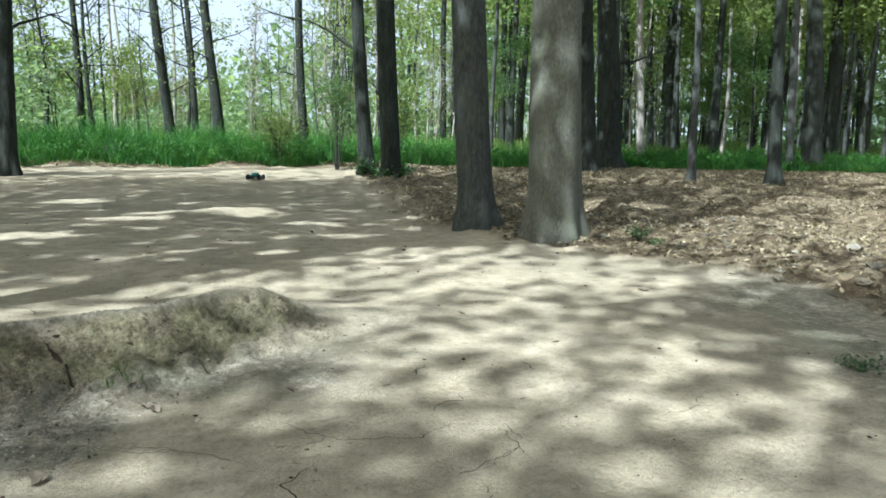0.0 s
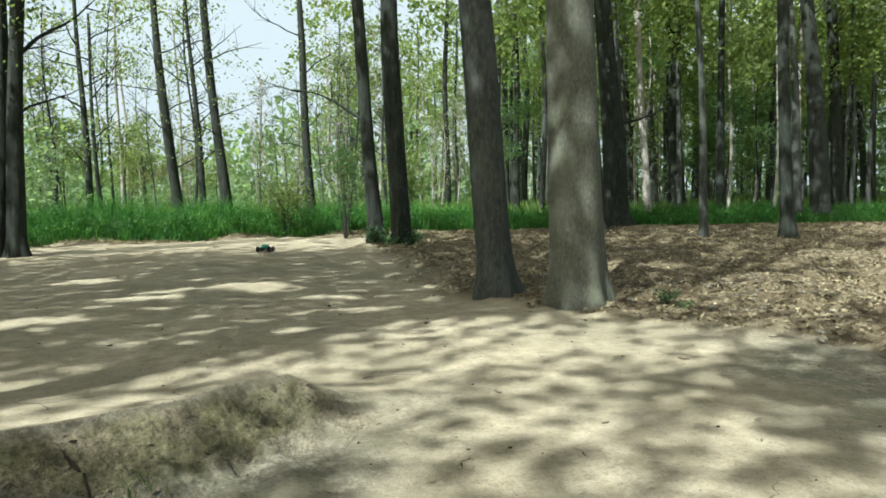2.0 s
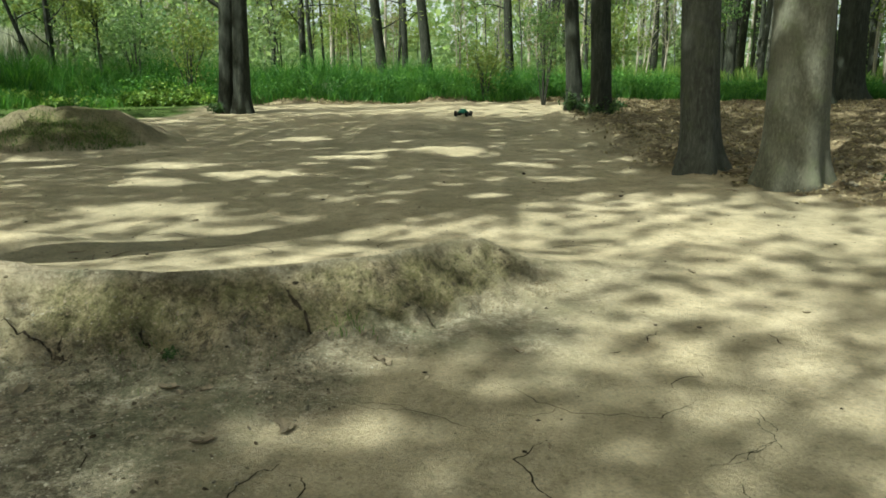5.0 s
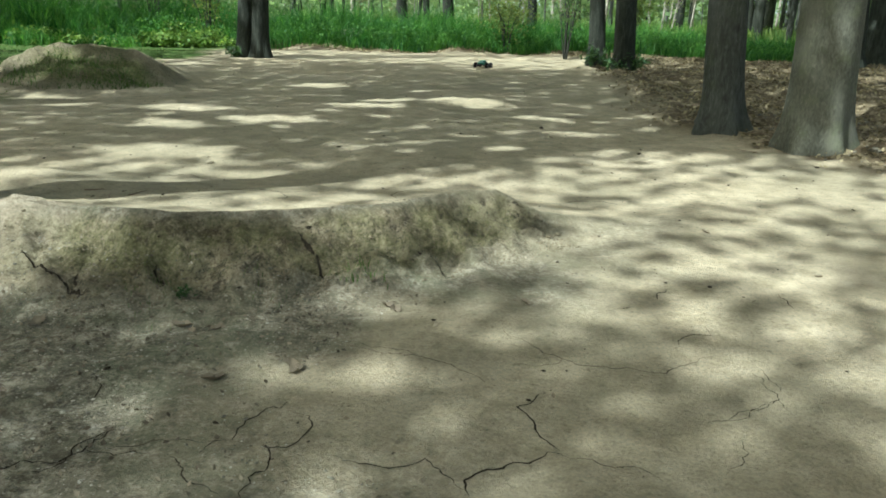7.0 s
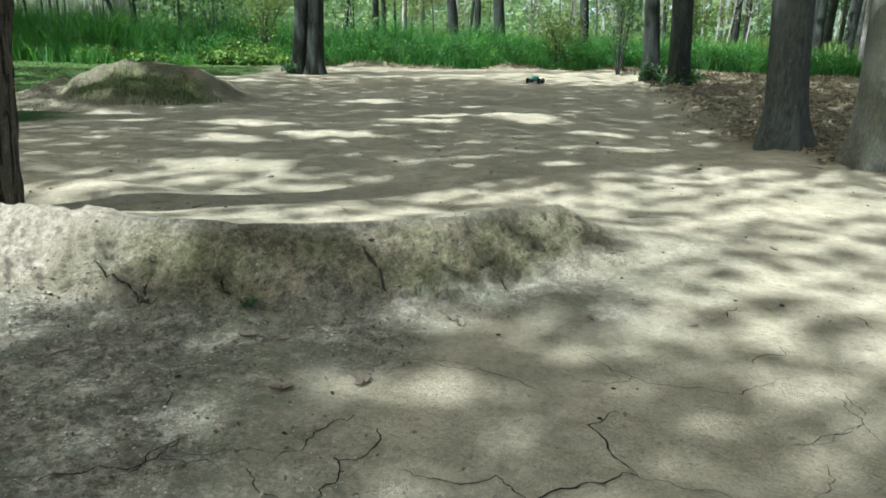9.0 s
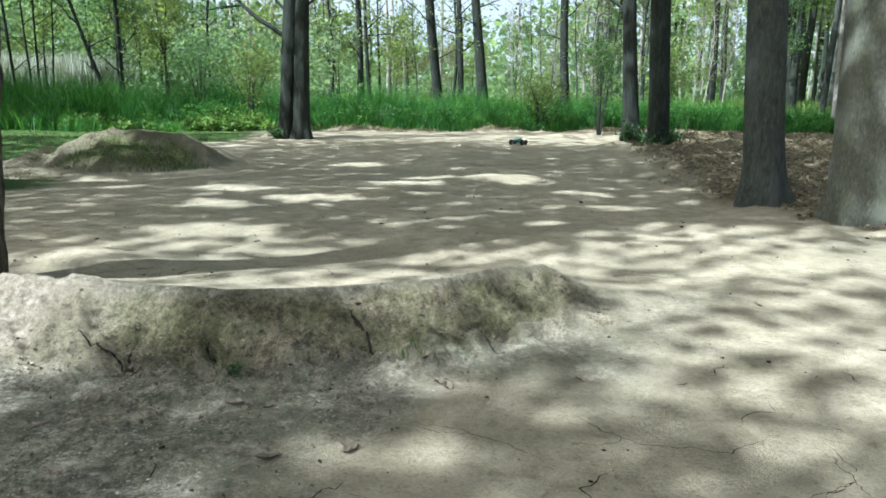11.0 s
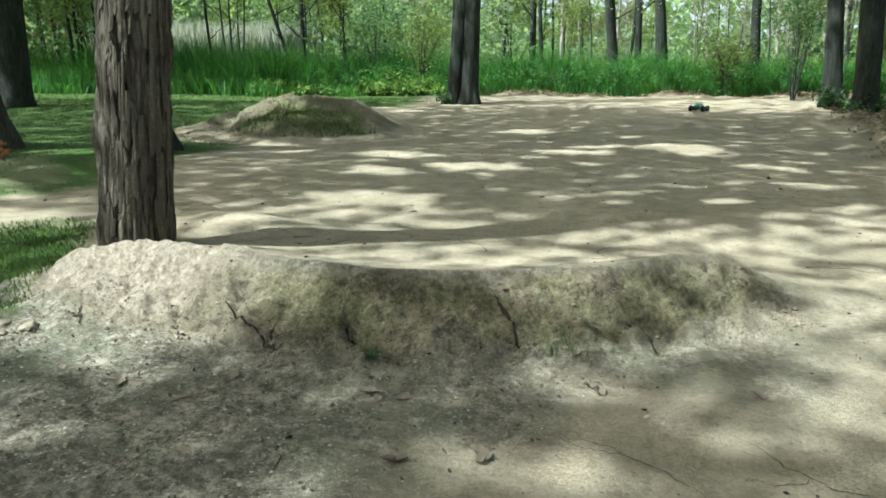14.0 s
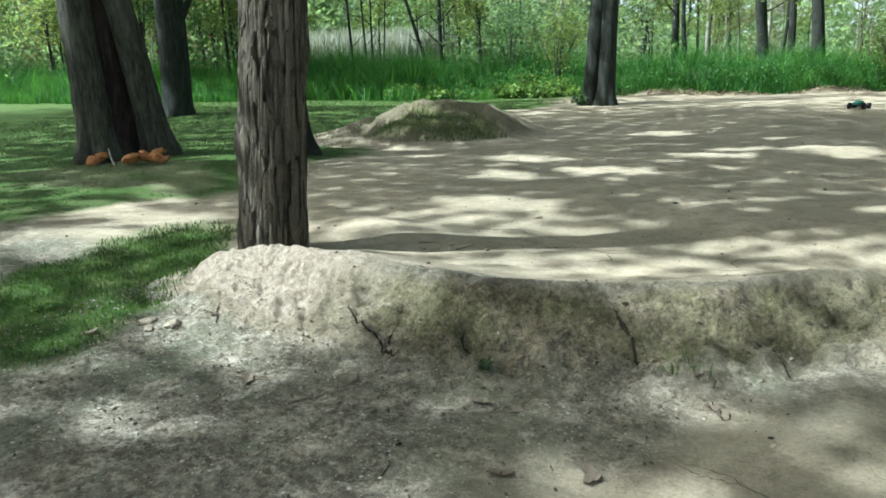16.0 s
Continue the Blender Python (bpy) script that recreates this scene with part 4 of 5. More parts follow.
for n, (t, tx, ty, base, r, h, at, rng, bark) in enumerate(OWNERS):
    mine = np.flatnonzero(nearest == n)
    if len(mine):
        mine_c, big = np.stack([cx[mine], cy[mine], gz[mine]], 1), gs[mine] > 1.2
    else:
        mine_c, big = np.stack([rng.normal(tx, 1.6, 40), rng.normal(ty, 1.6, 40), rng.uniform(h - 3, h + 1.5, 40)], 1), np.ones(40, bool)
    local = mine_c - np.array([t.location.x, t.location.y, base])
    parts = [leaves(crown_rng, local[pick], (0.068 * k, 0.068 * k, 0.06 * k), each, 0.165 * k, 1.6, 0.75) for pick, k, each in ((~big, 1.0, 16), (big, 1.55, 15)) if pick.any()]
    V, F = np.concatenate([p[0] for p in parts]), np.arange(sum(len(p[0]) for p in parts)).reshape(-1, 4)
    part("crown", mesh_of("crown", V, F, LEAF_CANOPY, False), parent=t)
    for k in crown_rng.choice(len(local), min(4, len(local)), False):
        s = at(min(h, 11) - crown_rng.uniform(0.8, 3.0))
        d = local[k] - s
        (V, F), _ = limb_mesh(rng, s, d, min(6, np.linalg.norm(d)), r * 0.1, 3)
        part("limb", mesh_of("limb", V, F, bark), parent=t)


# shade of the forest's own crowns, coarser than over the clearing
fx, fy = (g.ravel() + crown_rng.uniform(-0.4, 0.4, g.size) for g in np.meshgrid(np.arange(9, 50, 1.3), np.arange(27, 58, 1.3)))
ex, ey = (g.ravel() + crown_rng.uniform(-0.3, 0.3, g.size) for g in np.meshgrid(np.arange(9, 27, 0.74), np.arange(26, 34, 0.74)))
fx, fy = np.concatenate([fx, ex]), np.concatenate([fy, ey])
fz = crown_rng.uniform(12.5, 17.5, fx.size)
fx, fy = fx + fz * reach * math.sin(SUN_AZ), fy + fz * reach * math.cos(SUN_AZ)
FOREST = [o for o in OWNERS if o[0].name.startswith("forest_tree")]
nearest = np.argmin([np.hypot(fx - o[1], fy - o[2]) for o in FOREST], axis=0)
for n, (t, tx, ty, base, r, h, at, rng, bark) in enumerate(FOREST):
    mine = np.flatnonzero(nearest == n)
    if len(mine):
        local = np.stack([fx[mine], fy[mine], fz[mine]], 1) - np.array([t.location.x, t.location.y, base])
        part("upper_crown", mesh_of("upper_crown", *leaves(crown_rng, local, (0.4, 0.4, 0.3), 22, 0.34, 1.2, 0.7), LEAF_LIGHT, False), parent=t)


# ---- woods behind ----
def young_tree(name, seed, h, r, bark, leaf, low, count, label, size=0.135, wide=1.3):
    rng = np.random.default_rng(seed)
    t = thing(name, (0, 0, -30), label, "tree", "young trees")
    z = np.linspace(-0.1, h, 14)
    P = np.stack([0.12 * np.sin(z * 0.8 + seed), 0.1 * np.sin(z * 0.6 + seed * 2), z], 1)
    pieces = [tube(P, r * (1 - 0.75 * np.clip(z / h, 0, 1)), 7)]
    tips = []
    for _ in range(9):
        zz = rng.uniform(low, h * 0.95)
        s = np.array([np.interp(zz, z, P[:, k]) for k in range(3)])
        a = rng.uniform(0, 6.3)
        L = wide * rng.uniform(0.5, 1.1) * (1 - 0.35 * zz / h)
        e = s + np.array([math.cos(a) * L, math.sin(a) * L, 0.35 * L])
        pieces.append(tube([s, (s + e) / 2 + (0, 0, 0.08), e], [r * 0.3, r * 0.2, r * 0.08], 5))
        tips += [s * 0.4 + e * 0.6, e]
    V, F = joined(pieces)
    part("trunk", mesh_of("trunk", V, F, bark), parent=t)
    part("crown", mesh_of("crown", *leaves(rng, tips, (0.34, 0.34, 0.22), count, size), leaf, False), parent=t)
    return t


def tall_tree(name, seed, h, r, bark, low, label, leaf):
    rng = np.random.default_rng(seed)
    t = thing(name, (0, 0, -30), label, "tree", "forest trees")
    z = np.linspace(-0.1, h, 22)
    P = np.stack([0.1 * np.sin(z * 0.5 + seed) + 0.01 * z * math.sin(seed), 0.1 * np.sin(z * 0.4 + seed * 2), z], 1)
    part("trunk", mesh_of("trunk", *tube(P, r * (1 - 0.6 * np.clip(z / h, 0, 1)), 10, root_bump(seed, 4, 0.4, r)), bark), parent=t)
    c = np.stack([rng.normal(0, 1.5, 26), rng.normal(0, 1.5, 26), rng.uniform(low, h + 1, 26)], 1)
    part("crown", mesh_of("crown", *leaves(rng, c, (0.55, 0.55, 0.35), 32, 0.37), leaf, False), parent=t)
    return t


YOUNG = [young_tree("young_tree", 41, 5.0, 0.05, BARK_DARK, LEAF_LIGHT, 0.9, 100, "leafy young tree with yellow-green foliage"),
         young_tree("young_tree", 42, 6.5, 0.06, BARK_DARK, LEAF_MID, 1.0, 115, "leafy young tree with deep green foliage", wide=1.7),
         young_tree("young_tree", 43, 4.2, 0.04, BARK_BROWN, LEAF_RUSSET, 0.9, 70, "young tree with thin russet-tinged foliage"),
         young_tree("young_tree", 44, 7.5, 0.07, BARK_PALE, LEAF_LIGHT, 2.0, 42, "tall thin pale-stemmed young tree, sparsely leaved", wide=1.2)]
 

def bare_sapling(seed, h, r, bark, label):
    """A thin upright stem with many fine bare twigs and a few leaves."""
    rng = np.random.default_rng(seed)
    t = thing("sapling", (0, 0, -30), label, "sapling", "thin saplings")
    z = np.linspace(-0.1, h, 12)
    P = np.stack([0.16 * np.sin(z * 0.7 + seed), 0.12 * np.sin(z * 0.5 + seed * 2), z], 1)
    part("trunk", mesh_of("trunk", *tube(P, r * (1 - 0.8 * np.clip(z / h, 0, 1)), 6), bark), parent=t)
    twigs, tips = [], []
    for _ in range(34):
        zz = rng.uniform(0.25, 0.97) * h
        s = np.array([np.interp(zz, z, P[:, k]) for k in range(3)])
        a, L = rng.uniform(0, 6.3), rng.uniform(0.5, 1.5) * (1.15 - 0.6 * zz / h)
        e = s + np.array([math.cos(a) * L * 0.7, math.sin(a) * L * 0.7, L * rng.uniform(0.2, 1.0)])
        m = (s + e) / 2 + rng.normal(0, 0.08, 3)
        twigs.append(tube([s, m, e], [r * 0.3, r * 0.22, r * 0.1], 4))
        f = m + rng.normal(0, 0.3, 3)
        twigs.append(tube([m, (m + f) / 2 + rng.normal(0, 0.03, 3), f], [r * 0.2, r * 0.14, r * 0.07], 4))
        tips += [e] if rng.uniform() < 0.45 else []
    part("twig_spray", mesh_of("twig_spray", *joined(twigs), bark), parent=t, kind="stuff")
    part("foliage", mesh_of("foliage", *leaves(rng, tips, (0.25, 0.25, 0.2), 14, 0.1), LEAF_LIGHT, False), parent=t)
    return t


BARE = [bare_sapling(45, 8.0, 0.055, BARK_BROWN, "thin grey-brown sapling with fine bare twigs"), bare_sapling(46, 6.0, 0.045, BARK_PALE, "thin pale sapling with fine bare twigs"),
        bare_sapling(47, 9.5, 0.07, BARK_DARK, "slim dark sapling with fine bare twigs")]
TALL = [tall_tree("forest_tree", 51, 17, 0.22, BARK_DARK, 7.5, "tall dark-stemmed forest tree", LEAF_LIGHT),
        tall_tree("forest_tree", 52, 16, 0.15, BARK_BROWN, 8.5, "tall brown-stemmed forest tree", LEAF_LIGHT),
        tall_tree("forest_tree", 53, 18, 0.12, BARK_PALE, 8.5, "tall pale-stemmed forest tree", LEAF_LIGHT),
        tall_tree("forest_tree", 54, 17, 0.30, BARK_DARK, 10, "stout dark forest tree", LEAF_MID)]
plant_rng = np.random.default_rng(77)


def plant(protos, weights, count, place, low=0.8, high=1.2):
    for n in range(count):
        p = protos[plant_rng.choice(len(protos), p=weights)]
        x, y = place()
        s = plant_rng.uniform(low, high)
        p.scale = (s, s, s)
        copy_thing(p, Matrix.Translation((x, y, float(land_z(np.array(x), np.array(y))) - 0.02)) @ Matrix.Rotation(plant_rng.uniform(0, 6.3), 4, "Z"))
        p.scale = (1, 1, 1)


def sector(b0, b1, d0, d1):
    """A random spot between two bearings and two distances, beyond the clearing's edge."""
    def f():
        while True:
            b, d = radians(plant_rng.uniform(b0, b1)), math.sqrt(plant_rng.uniform(d0 * d0, d1 * d1))
            x, y = d * math.sin(b), d * math.cos(b)
            reeds = -44 < math.degrees(b) < -31 and d < 63 and plant_rng.uniform() < 0.86
            if y > float(edge_y(x)) + 1.2 and math.hypot(x - 13, y - 25) > 5 and not reeds:
                return x, y
    return f


plant(TALL, (0.34, 0.38, 0.16, 0.12), 230, sector(15, 58, 33, 95), 0.65, 1.1)
plant(TALL, (0.35, 0.35, 0.25, 0.05), 20, sector(2, 16, 45, 95))
plant(TALL, (0.3, 0.5, 0.2, 0.0), 9, sector(-75, -24, 34, 80))
plant(YOUNG[3:], (1.0,), 14, sector(-25, 12, 36, 70), 1.3, 2.3)
plant(BARE, (0.45, 0.25, 0.3), 62, sector(-28, 15, 33, 62), 0.8, 1.4)
plant(BARE, (0.4, 0.1, 0.5), 26, sector(-62, -28, 29, 46), 0.7, 1.2)
plant(YOUNG, (0.35, 0.45, 0.0, 0.20), 46, sector(14, 58, 36, 85), 0.9, 1.5)
plant(YOUNG, (0.46, 0.12, 0.27, 0.15), 22, sector(-22, 14, 36, 70), 0.8, 1.1)
plant(YOUNG, (0.56, 0.3, 0.07, 0.07), 48, sector(-75, -28, 28, 52), 1.0, 1.6)
plant(YOUNG, (0.56, 0.3, 0.07, 0.07), 4, sector(-28, -21, 30, 52), 0.9, 1.2)
for p in YOUNG + TALL + BARE:
    for o in (*p.children_recursive, p):
        bpy.data.objects.remove(o)

# glowing ring added round the horizon to whiten the low sky
ang = np.linspace(0, 2 * np.pi, 97)[:-1]
rise = np.array([-5, 100, 240, 420, 640])
V = np.stack([np.outer(np.ones(5), 1400 * np.sin(ang)), np.outer(np.ones(5), 1400 * np.cos(ang)), np.outer(rise, np.ones(96))], 2).reshape(-1, 3)
F = [[r * 96 + k, r * 96 + (k + 1) % 96, (r + 1) * 96 + (k + 1) % 96, (r + 1) * 96 + k] for r in range(4) for k in range(96)]
tagged(new("backdrop", mesh_of("backdrop", V, F, SKY_GLOW)), "added glowing ring that whitens the low sky", "sky haze", kind="structure")

# far woods, one mass of leaves
far_rng = np.random.default_rng(9)
C = []
for b0, b1, count, lo, hi in ((-85, -27, 1400, 0.5, 14), (-27, 6, 340, 0.3, 7), (6, 14, 90, 0.5, 9), (14, 62, 260, 0.5, 12)):
    b, d = np.radians(far_rng.uniform(b0, b1, count)), far_rng.uniform(70, 120, count)
    rise = far_rng.uniform(0, 1, count) ** 1.5 * (0.45 + 1.1 * vnoise(b * 40, 0 * b, 2.2, 71))
    C.append(np.stack([d * np.sin(b), d * np.cos(b), lo + (hi - lo) * rise], 1))
tagged(new("far_woods", mesh_of("far_woods", *leaves(far_rng, np.concatenate(C), (1.9, 1.9, 1.2), 30, 1.0), LEAF_FAR_LIT, False)),
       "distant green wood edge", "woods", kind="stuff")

def thicket(name, spans, leaf, label, size):
    pts = []
    for b0, b1, d0, d1, count, lo, hi in spans:
        b, d = np.radians(far_rng.uniform(b0, b1, count)), far_rng.uniform(d0, d1, count)
        x, y = d * np.sin(b), d * np.cos(b)
        ok = y > edge_y(x) + 2.0
        pts.append(np.stack([x, y, far_rng.uniform(lo, hi, count)], 1)[ok])
    tagged(new(name, mesh_of(name, *leaves(far_rng, np.concatenate(pts), (0.8, 0.8, 0.5), 64, size * 0.9), leaf, False)), label, "thicket", kind="stuff")


thicket("thicket", ((-85, -44, 27, 48, 110, 0.4, 5), (-44, -29, 34, 46, 70, 5.4, 9), (-29, -19, 29, 50, 32, 0.4, 2.6), (14, 60, 40, 85, 26, 1.5, 7)), LEAF_MID, "dense deep-green thicket behind the grass", 0.30)
thicket("bright_thicket", ((-85, -44, 30, 55, 190, 0.6, 8), (-44, -29, 36, 48, 70, 5.4, 9.5), (-44, -29, 66, 84, 200, 0.5, 10), (-29, -16, 31, 56, 95, 0.5, 4.2), (-16, 12, 40, 66, 50, 0.3, 2.4), (12, 60, 50, 95, 230, 0.5, 12)), LEAF_FAR_LIT, "green bushes behind the grass, coloured pale as if sunlit", 0.28)
thicket("red_bush", ((-51, -46.5, 43, 47, 12, 0.8, 4.2),), LEAF_RED, "reddish-leaved bush beyond the lawn", 0.2)

# ---- grass ----
grass_rng = np.random.default_rng(12)


def scatter(count, x0, x1, depth0, depth1, dens=None):
    x = grass_rng.uniform(x0, x1, count)
    y = edge_y(x) + depth0 + (depth1 - depth0) * grass_rng.uniform(0, 1, count) ** 1.4 + (vnoise(x, 0 * x, 1.2, 21) - 0.5) * 1.2
    return np.stack([x, y], 1)


T = scatter(5600, -42, 34, -0.1, 8)
tall = 0.45 + 0.75 * vnoise(T[:, 0], T[:, 1], 3.2, 22) * smooth(-0.3, 2.2, T[:, 1] - edge_y(T[:, 0])) + 0.45 * smooth(-8, -14, T[:, 0]) * smooth(0, 2.0, T[:, 1] - edge_y(T[:, 0]))
tall = tall * 1.3 * (0.6 + 0.8 * vnoise(T[:, 0], T[:, 1], 1.3, 24)) * np.where(T[:, 0] > 8, 0.75, 1.0) * grass_rng.uniform(0.75, 1.15, len(T))
for hx, hy, hr, hz in ((-6.2, 30.6, 1.5, 0.7), (-3.2, 30.2, 1.3, 0.35), (-12.5, 27.5, 2.2, 0.5), (-18.5, 25.5, 2.0, 0.5), (1.0, 30.5, 1.2, 0.35)):
    tall = tall + hz * np.exp(-((T[:, 0] - hx) ** 2 + (T[:, 1] - hy) ** 2) / hr ** 2)
G = np.repeat(T, 19, 0) + grass_rng.normal(0, 0.2, (len(T) * 19, 2))
hgt = np.repeat(tall, 19) * grass_rng.uniform(0.5, 1.05, len(G))
V, F = blades(grass_rng, G, land_z(G[:, 0], G[:, 1]) - 0.02, hgt, grass_rng.uniform(0.014, 0.032, len(G)), 0.95)
tagged(new("tall_grass", mesh_of("tall_grass", V, F, GRASS_TALL)), "lush tall green grass bordering the clearing", "grass", kind="stuff")
G = scatter(36000, -60, 60, 6, 45)
V, F = blades(grass_rng, G, land_z(G[:, 0], G[:, 1]) - 0.02, grass_rng.uniform(0.5, 1.15, len(G)), grass_rng.uniform(0.05, 0.12, len(G)))
tagged(new("meadow_grass", mesh_of("meadow_grass", V, F, GRASS_PALE)), "pale sunlit meadow grass", "grass", kind="stuff")
b, d = np.radians(grass_rng.uniform(-45, -30, 12000)), grass_rng.uniform(48, 62, 12000)
G = np.stack([d * np.sin(b), d * np.cos(b)], 1)
V, F = blades(grass_rng, G, 0 * d, grass_rng.uniform(2.2, 3.6, len(G)), grass_rng.uniform(0.06, 0.14, len(G)), 0.2)
tagged(new("reed_bed", mesh_of("reed_bed", V, F, REED)), "bed of pale silvery reeds", "reeds", kind="stuff")

# leafy undergrowth among the tall grass
U = scatter(2600, -42, 30, 0.1, 6)
U = U[(U[:, 0] > -11.5) | (U[:, 1] > edge_y(U[:, 0]) + 1.6)]
up = (0.25 + 0.75 * vnoise(U[:, 0], U[:, 1], 1.6, 26)) * grass_rng.uniform(0.25, 1.0, len(U)) * np.where(U[:, 0] > 8, 0.7, 1.0)
C = np.stack([U[:, 0], U[:, 1], land_z(U[:, 0], U[:, 1]) + up], 1)
tagged(new("undergrowth", mesh_of("undergrowth", *leaves(grass_rng, C, (0.22, 0.22, 0.14), 28, 0.1), LEAF_UNDER, False)), "bushy green weeds mixed into the tall grass", "undergrowth", kind="stuff")

# short lawn
x, y = np.concatenate([grass_rng.uniform(-6.2, -3.6, 16000), grass_rng.uniform(-22, -7, 36000)]), np.concatenate([grass_rng.uniform(2.0, 5.4, 16000), grass_rng.uniform(3, 22, 36000)])
keep = lawn_mask(x, y) > grass_rng.uniform(0.2, 0.9, len(x))
G = np.stack([x, y], 1)[keep]
far = np.hypot(G[:, 0], G[:, 1])
V, F = blades(grass_rng, G, top_z(G[:, 0], G[:, 1]) - 0.004, grass_rng.uniform(0.025, 0.055, len(G)) * np.where(far > 8, 0.6, 1.0), 0.0012 * far * grass_rng.uniform(0.7, 1.3, len(G)), 0.8)
tagged(new("lawn_grass", mesh_of("lawn_grass", V, F, GRASS_LAWN)), "short mown lawn grass in dappled shade", "grass", kind="stuff")

# leaf litter
lit_rng = np.random.default_rng(14)
x, y = lit_rng.uniform(1.5, 24, 76000), 3 + 26 * lit_rng.uniform(0, 1, 76000) ** 1.3
x = np.concatenate([x, lit_rng.uniform(-9, 3, 6000)])
y = np.concatenate([y, edge_y(x[76000:]) + lit_rng.uniform(-1.4, 0.4, 6000)])
keep = litter_mask(x, y) * (0.35 + 1.1 * vnoise(x, y, 0.7, 41)) > lit_rng.uniform(0.15, 0.95, len(x))
x, y = x[keep], y[keep]
P = np.stack([x, y, top_z(x, y) + 0.008 + lit_rng.exponential(0.012, len(x))], 1)
V, F = leaves(lit_rng, P, (0, 0, 0), 1, 0.066, 1.3, 0.62)
tagged(new("leaf_litter", mesh_of("leaf_litter", V, F, LEAF_DRY, False)), "brown dry leaf litter under the trees", "leaf litter", kind="stuff")

# ---- small things on the ground ----
def surface(x, y):
    x, y = np.asarray(x, float), np.asarray(y, float)
    return np.maximum(land_z(x, y), np.maximum(berm_top(x, y) * 1.0, mound_top(x, y)))


def crack(owner, nodes, width, seed, lift=0.0):
    """A crooked open crack in the earth through a few turning points."""
    rng = np.random.default_rng(seed)
    pts = np.array(nodes, float)
    for _ in range(4 if lift else 3):
        d = np.diff(pts, axis=0)
        side = np.stack([-d[:, 1], d[:, 0]], 1)
        mid = (pts[1:] + pts[:-1]) / 2 + side * rng.normal(0, 0.12 if len(d) < 24 else 0.06, (len(d), 1))
        out = np.empty((len(pts) + len(mid), 2))
        out[0::2], out[1::2] = pts, mid
        pts = out
    d = np.gradient(pts, axis=0)
    side = np.stack([-d[:, 1], d[:, 0]], 1) / (np.linalg.norm(d, axis=1)[:, None] + 1e-9)
    n = len(pts)
    w = width * np.clip(np.minimum(np.arange(n), n - 1 - np.arange(n)) / (0.25 * n), 0.12, 1) * rng.uniform(0.45, 1.25, n)
    a, b = pts + side * w[:, None] / 2, pts - side * w[:, None] / 2
    rows = [np.concatenate([q, (surface(q[:, 0], q[:, 1]) + h)[:, None]], 1) for q, h in ((a, 0.0035 + lift), (pts, 0.0025 + lift), (b, 0.0035 + lift))]
    V = np.concatenate(rows)
    i = np.arange(n - 1)
    F = np.concatenate([np.stack([i, i + 1, i + 1 + n, i + n], 1), np.stack([i + n, i + 1 + n, i + 1 + 2 * n, i + 2 * n], 1)])
    part("crack", mesh_of("crack", V, F, CLAY_DARK), parent=owner)


ground_ob, berm_ob = bpy.data.objects["ground"], bpy.data.objects["dirt_berm"]
crack(ground_ob, [(0.32, 2.6), (0.19, 2.45), (0.28, 2.24), (0.36, 2.14)], 0.0078, 1)
crack(ground_ob, [(0.36, 2.14), (0.18, 2.06), (0.01, 1.93), (0.03, 1.85)], 0.0091, 2)
crack(ground_ob, [(-0.78, 2.41), (-0.76, 2.31), (-0.83, 2.24), (-0.94, 2.06), (-0.95, 1.96)], 0.0059, 3)
crack(ground_ob, [(-0.74, 2.32), (-0.63, 2.28), (-0.6, 2.21), (-0.72, 2.04), (-0.69, 1.9), (-0.73, 1.79), (-0.71, 1.7)], 0.0065, 4)
crack(ground_ob, [(-0.51, 2.03), (-0.35, 1.99), (-0.14, 2.05), (-0.07, 1.96), (0.01, 1.88)], 0.0059, 5)
crack(ground_ob, [(-1.38, 2.15), (-1.37, 2.0), (-1.47, 1.85), (-1.6, 1.77), (-1.78, 1.69)], 0.0059, 6)
crack(ground_ob, [(-1.34, 1.95), (-1.16, 2.03), (-0.94, 2.06)], 0.0039, 7)
crack(ground_ob, [(0.12, 3.29), (0.26, 3.05), (0.4, 2.93), (0.55, 2.88), (0.74, 2.88), (0.95, 2.96), (1.13, 3.09)], 0.0052, 8)
crack(ground_ob, [(0.27, 2.82), (0.4, 2.93)], 0.0039, 9)
crack(ground_ob, [(0.95, 2.45), (1.1, 2.55), (1.31, 2.69), (1.33, 2.56)], 0.0039, 10)
crack(ground_ob, [(1.31, 3.01), (1.34, 2.86), (1.34, 2.76)], 0.0039, 11)
crack(ground_ob, [(-0.66, 2.95), (-0.43, 2.9), (-0.23, 2.82), (-0.08, 2.74), (0.05, 2.64)], 0.0039, 12)
crack(ground_ob, [(1.0, 3.17), (1.04, 3.29), (1.18, 3.47)], 0.0052, 13)
crack(ground_ob, [(0.95, 3.76), (1.07, 3.96)], 0.0084, 14)
crack(ground_ob, [(0.75, 3.6), (0.81, 3.63)], 0.0091, 15)
crack(ground_ob, [(0.94, 2.1), (1.06, 2.25), (1.06, 2.36)], 0.0039, 16)
crack(ground_ob, [(-1.66, 2.49), (-1.51, 2.24)], 0.0052, 17)
crack(ground_ob, [(-0.54, 2.88), (-0.39, 2.84), (-0.27, 2.85)], 0.0039, 18)
crack(ground_ob, [(1.75, 3.8), (1.72, 4.0)], 0.0065, 19)
crack(ground_ob, [(2.2, 3.0), (2.5, 3.12), (2.62, 3.3)], 0.0039, 20)
crack(ground_ob, [(-2.6, 5.9), (-2.2, 6.05), (-1.9, 5.95), (-1.5, 6.2)], 0.012, 41)
crack(ground_ob, [(-1.9, 5.95), (-1.75, 5.7), (-1.9, 5.5)], 0.009, 42)
crack(ground_ob, [(-1.2, 5.75), (-0.8, 5.9), (-0.55, 5.75), (-0.2, 5.95)], 0.011, 43)
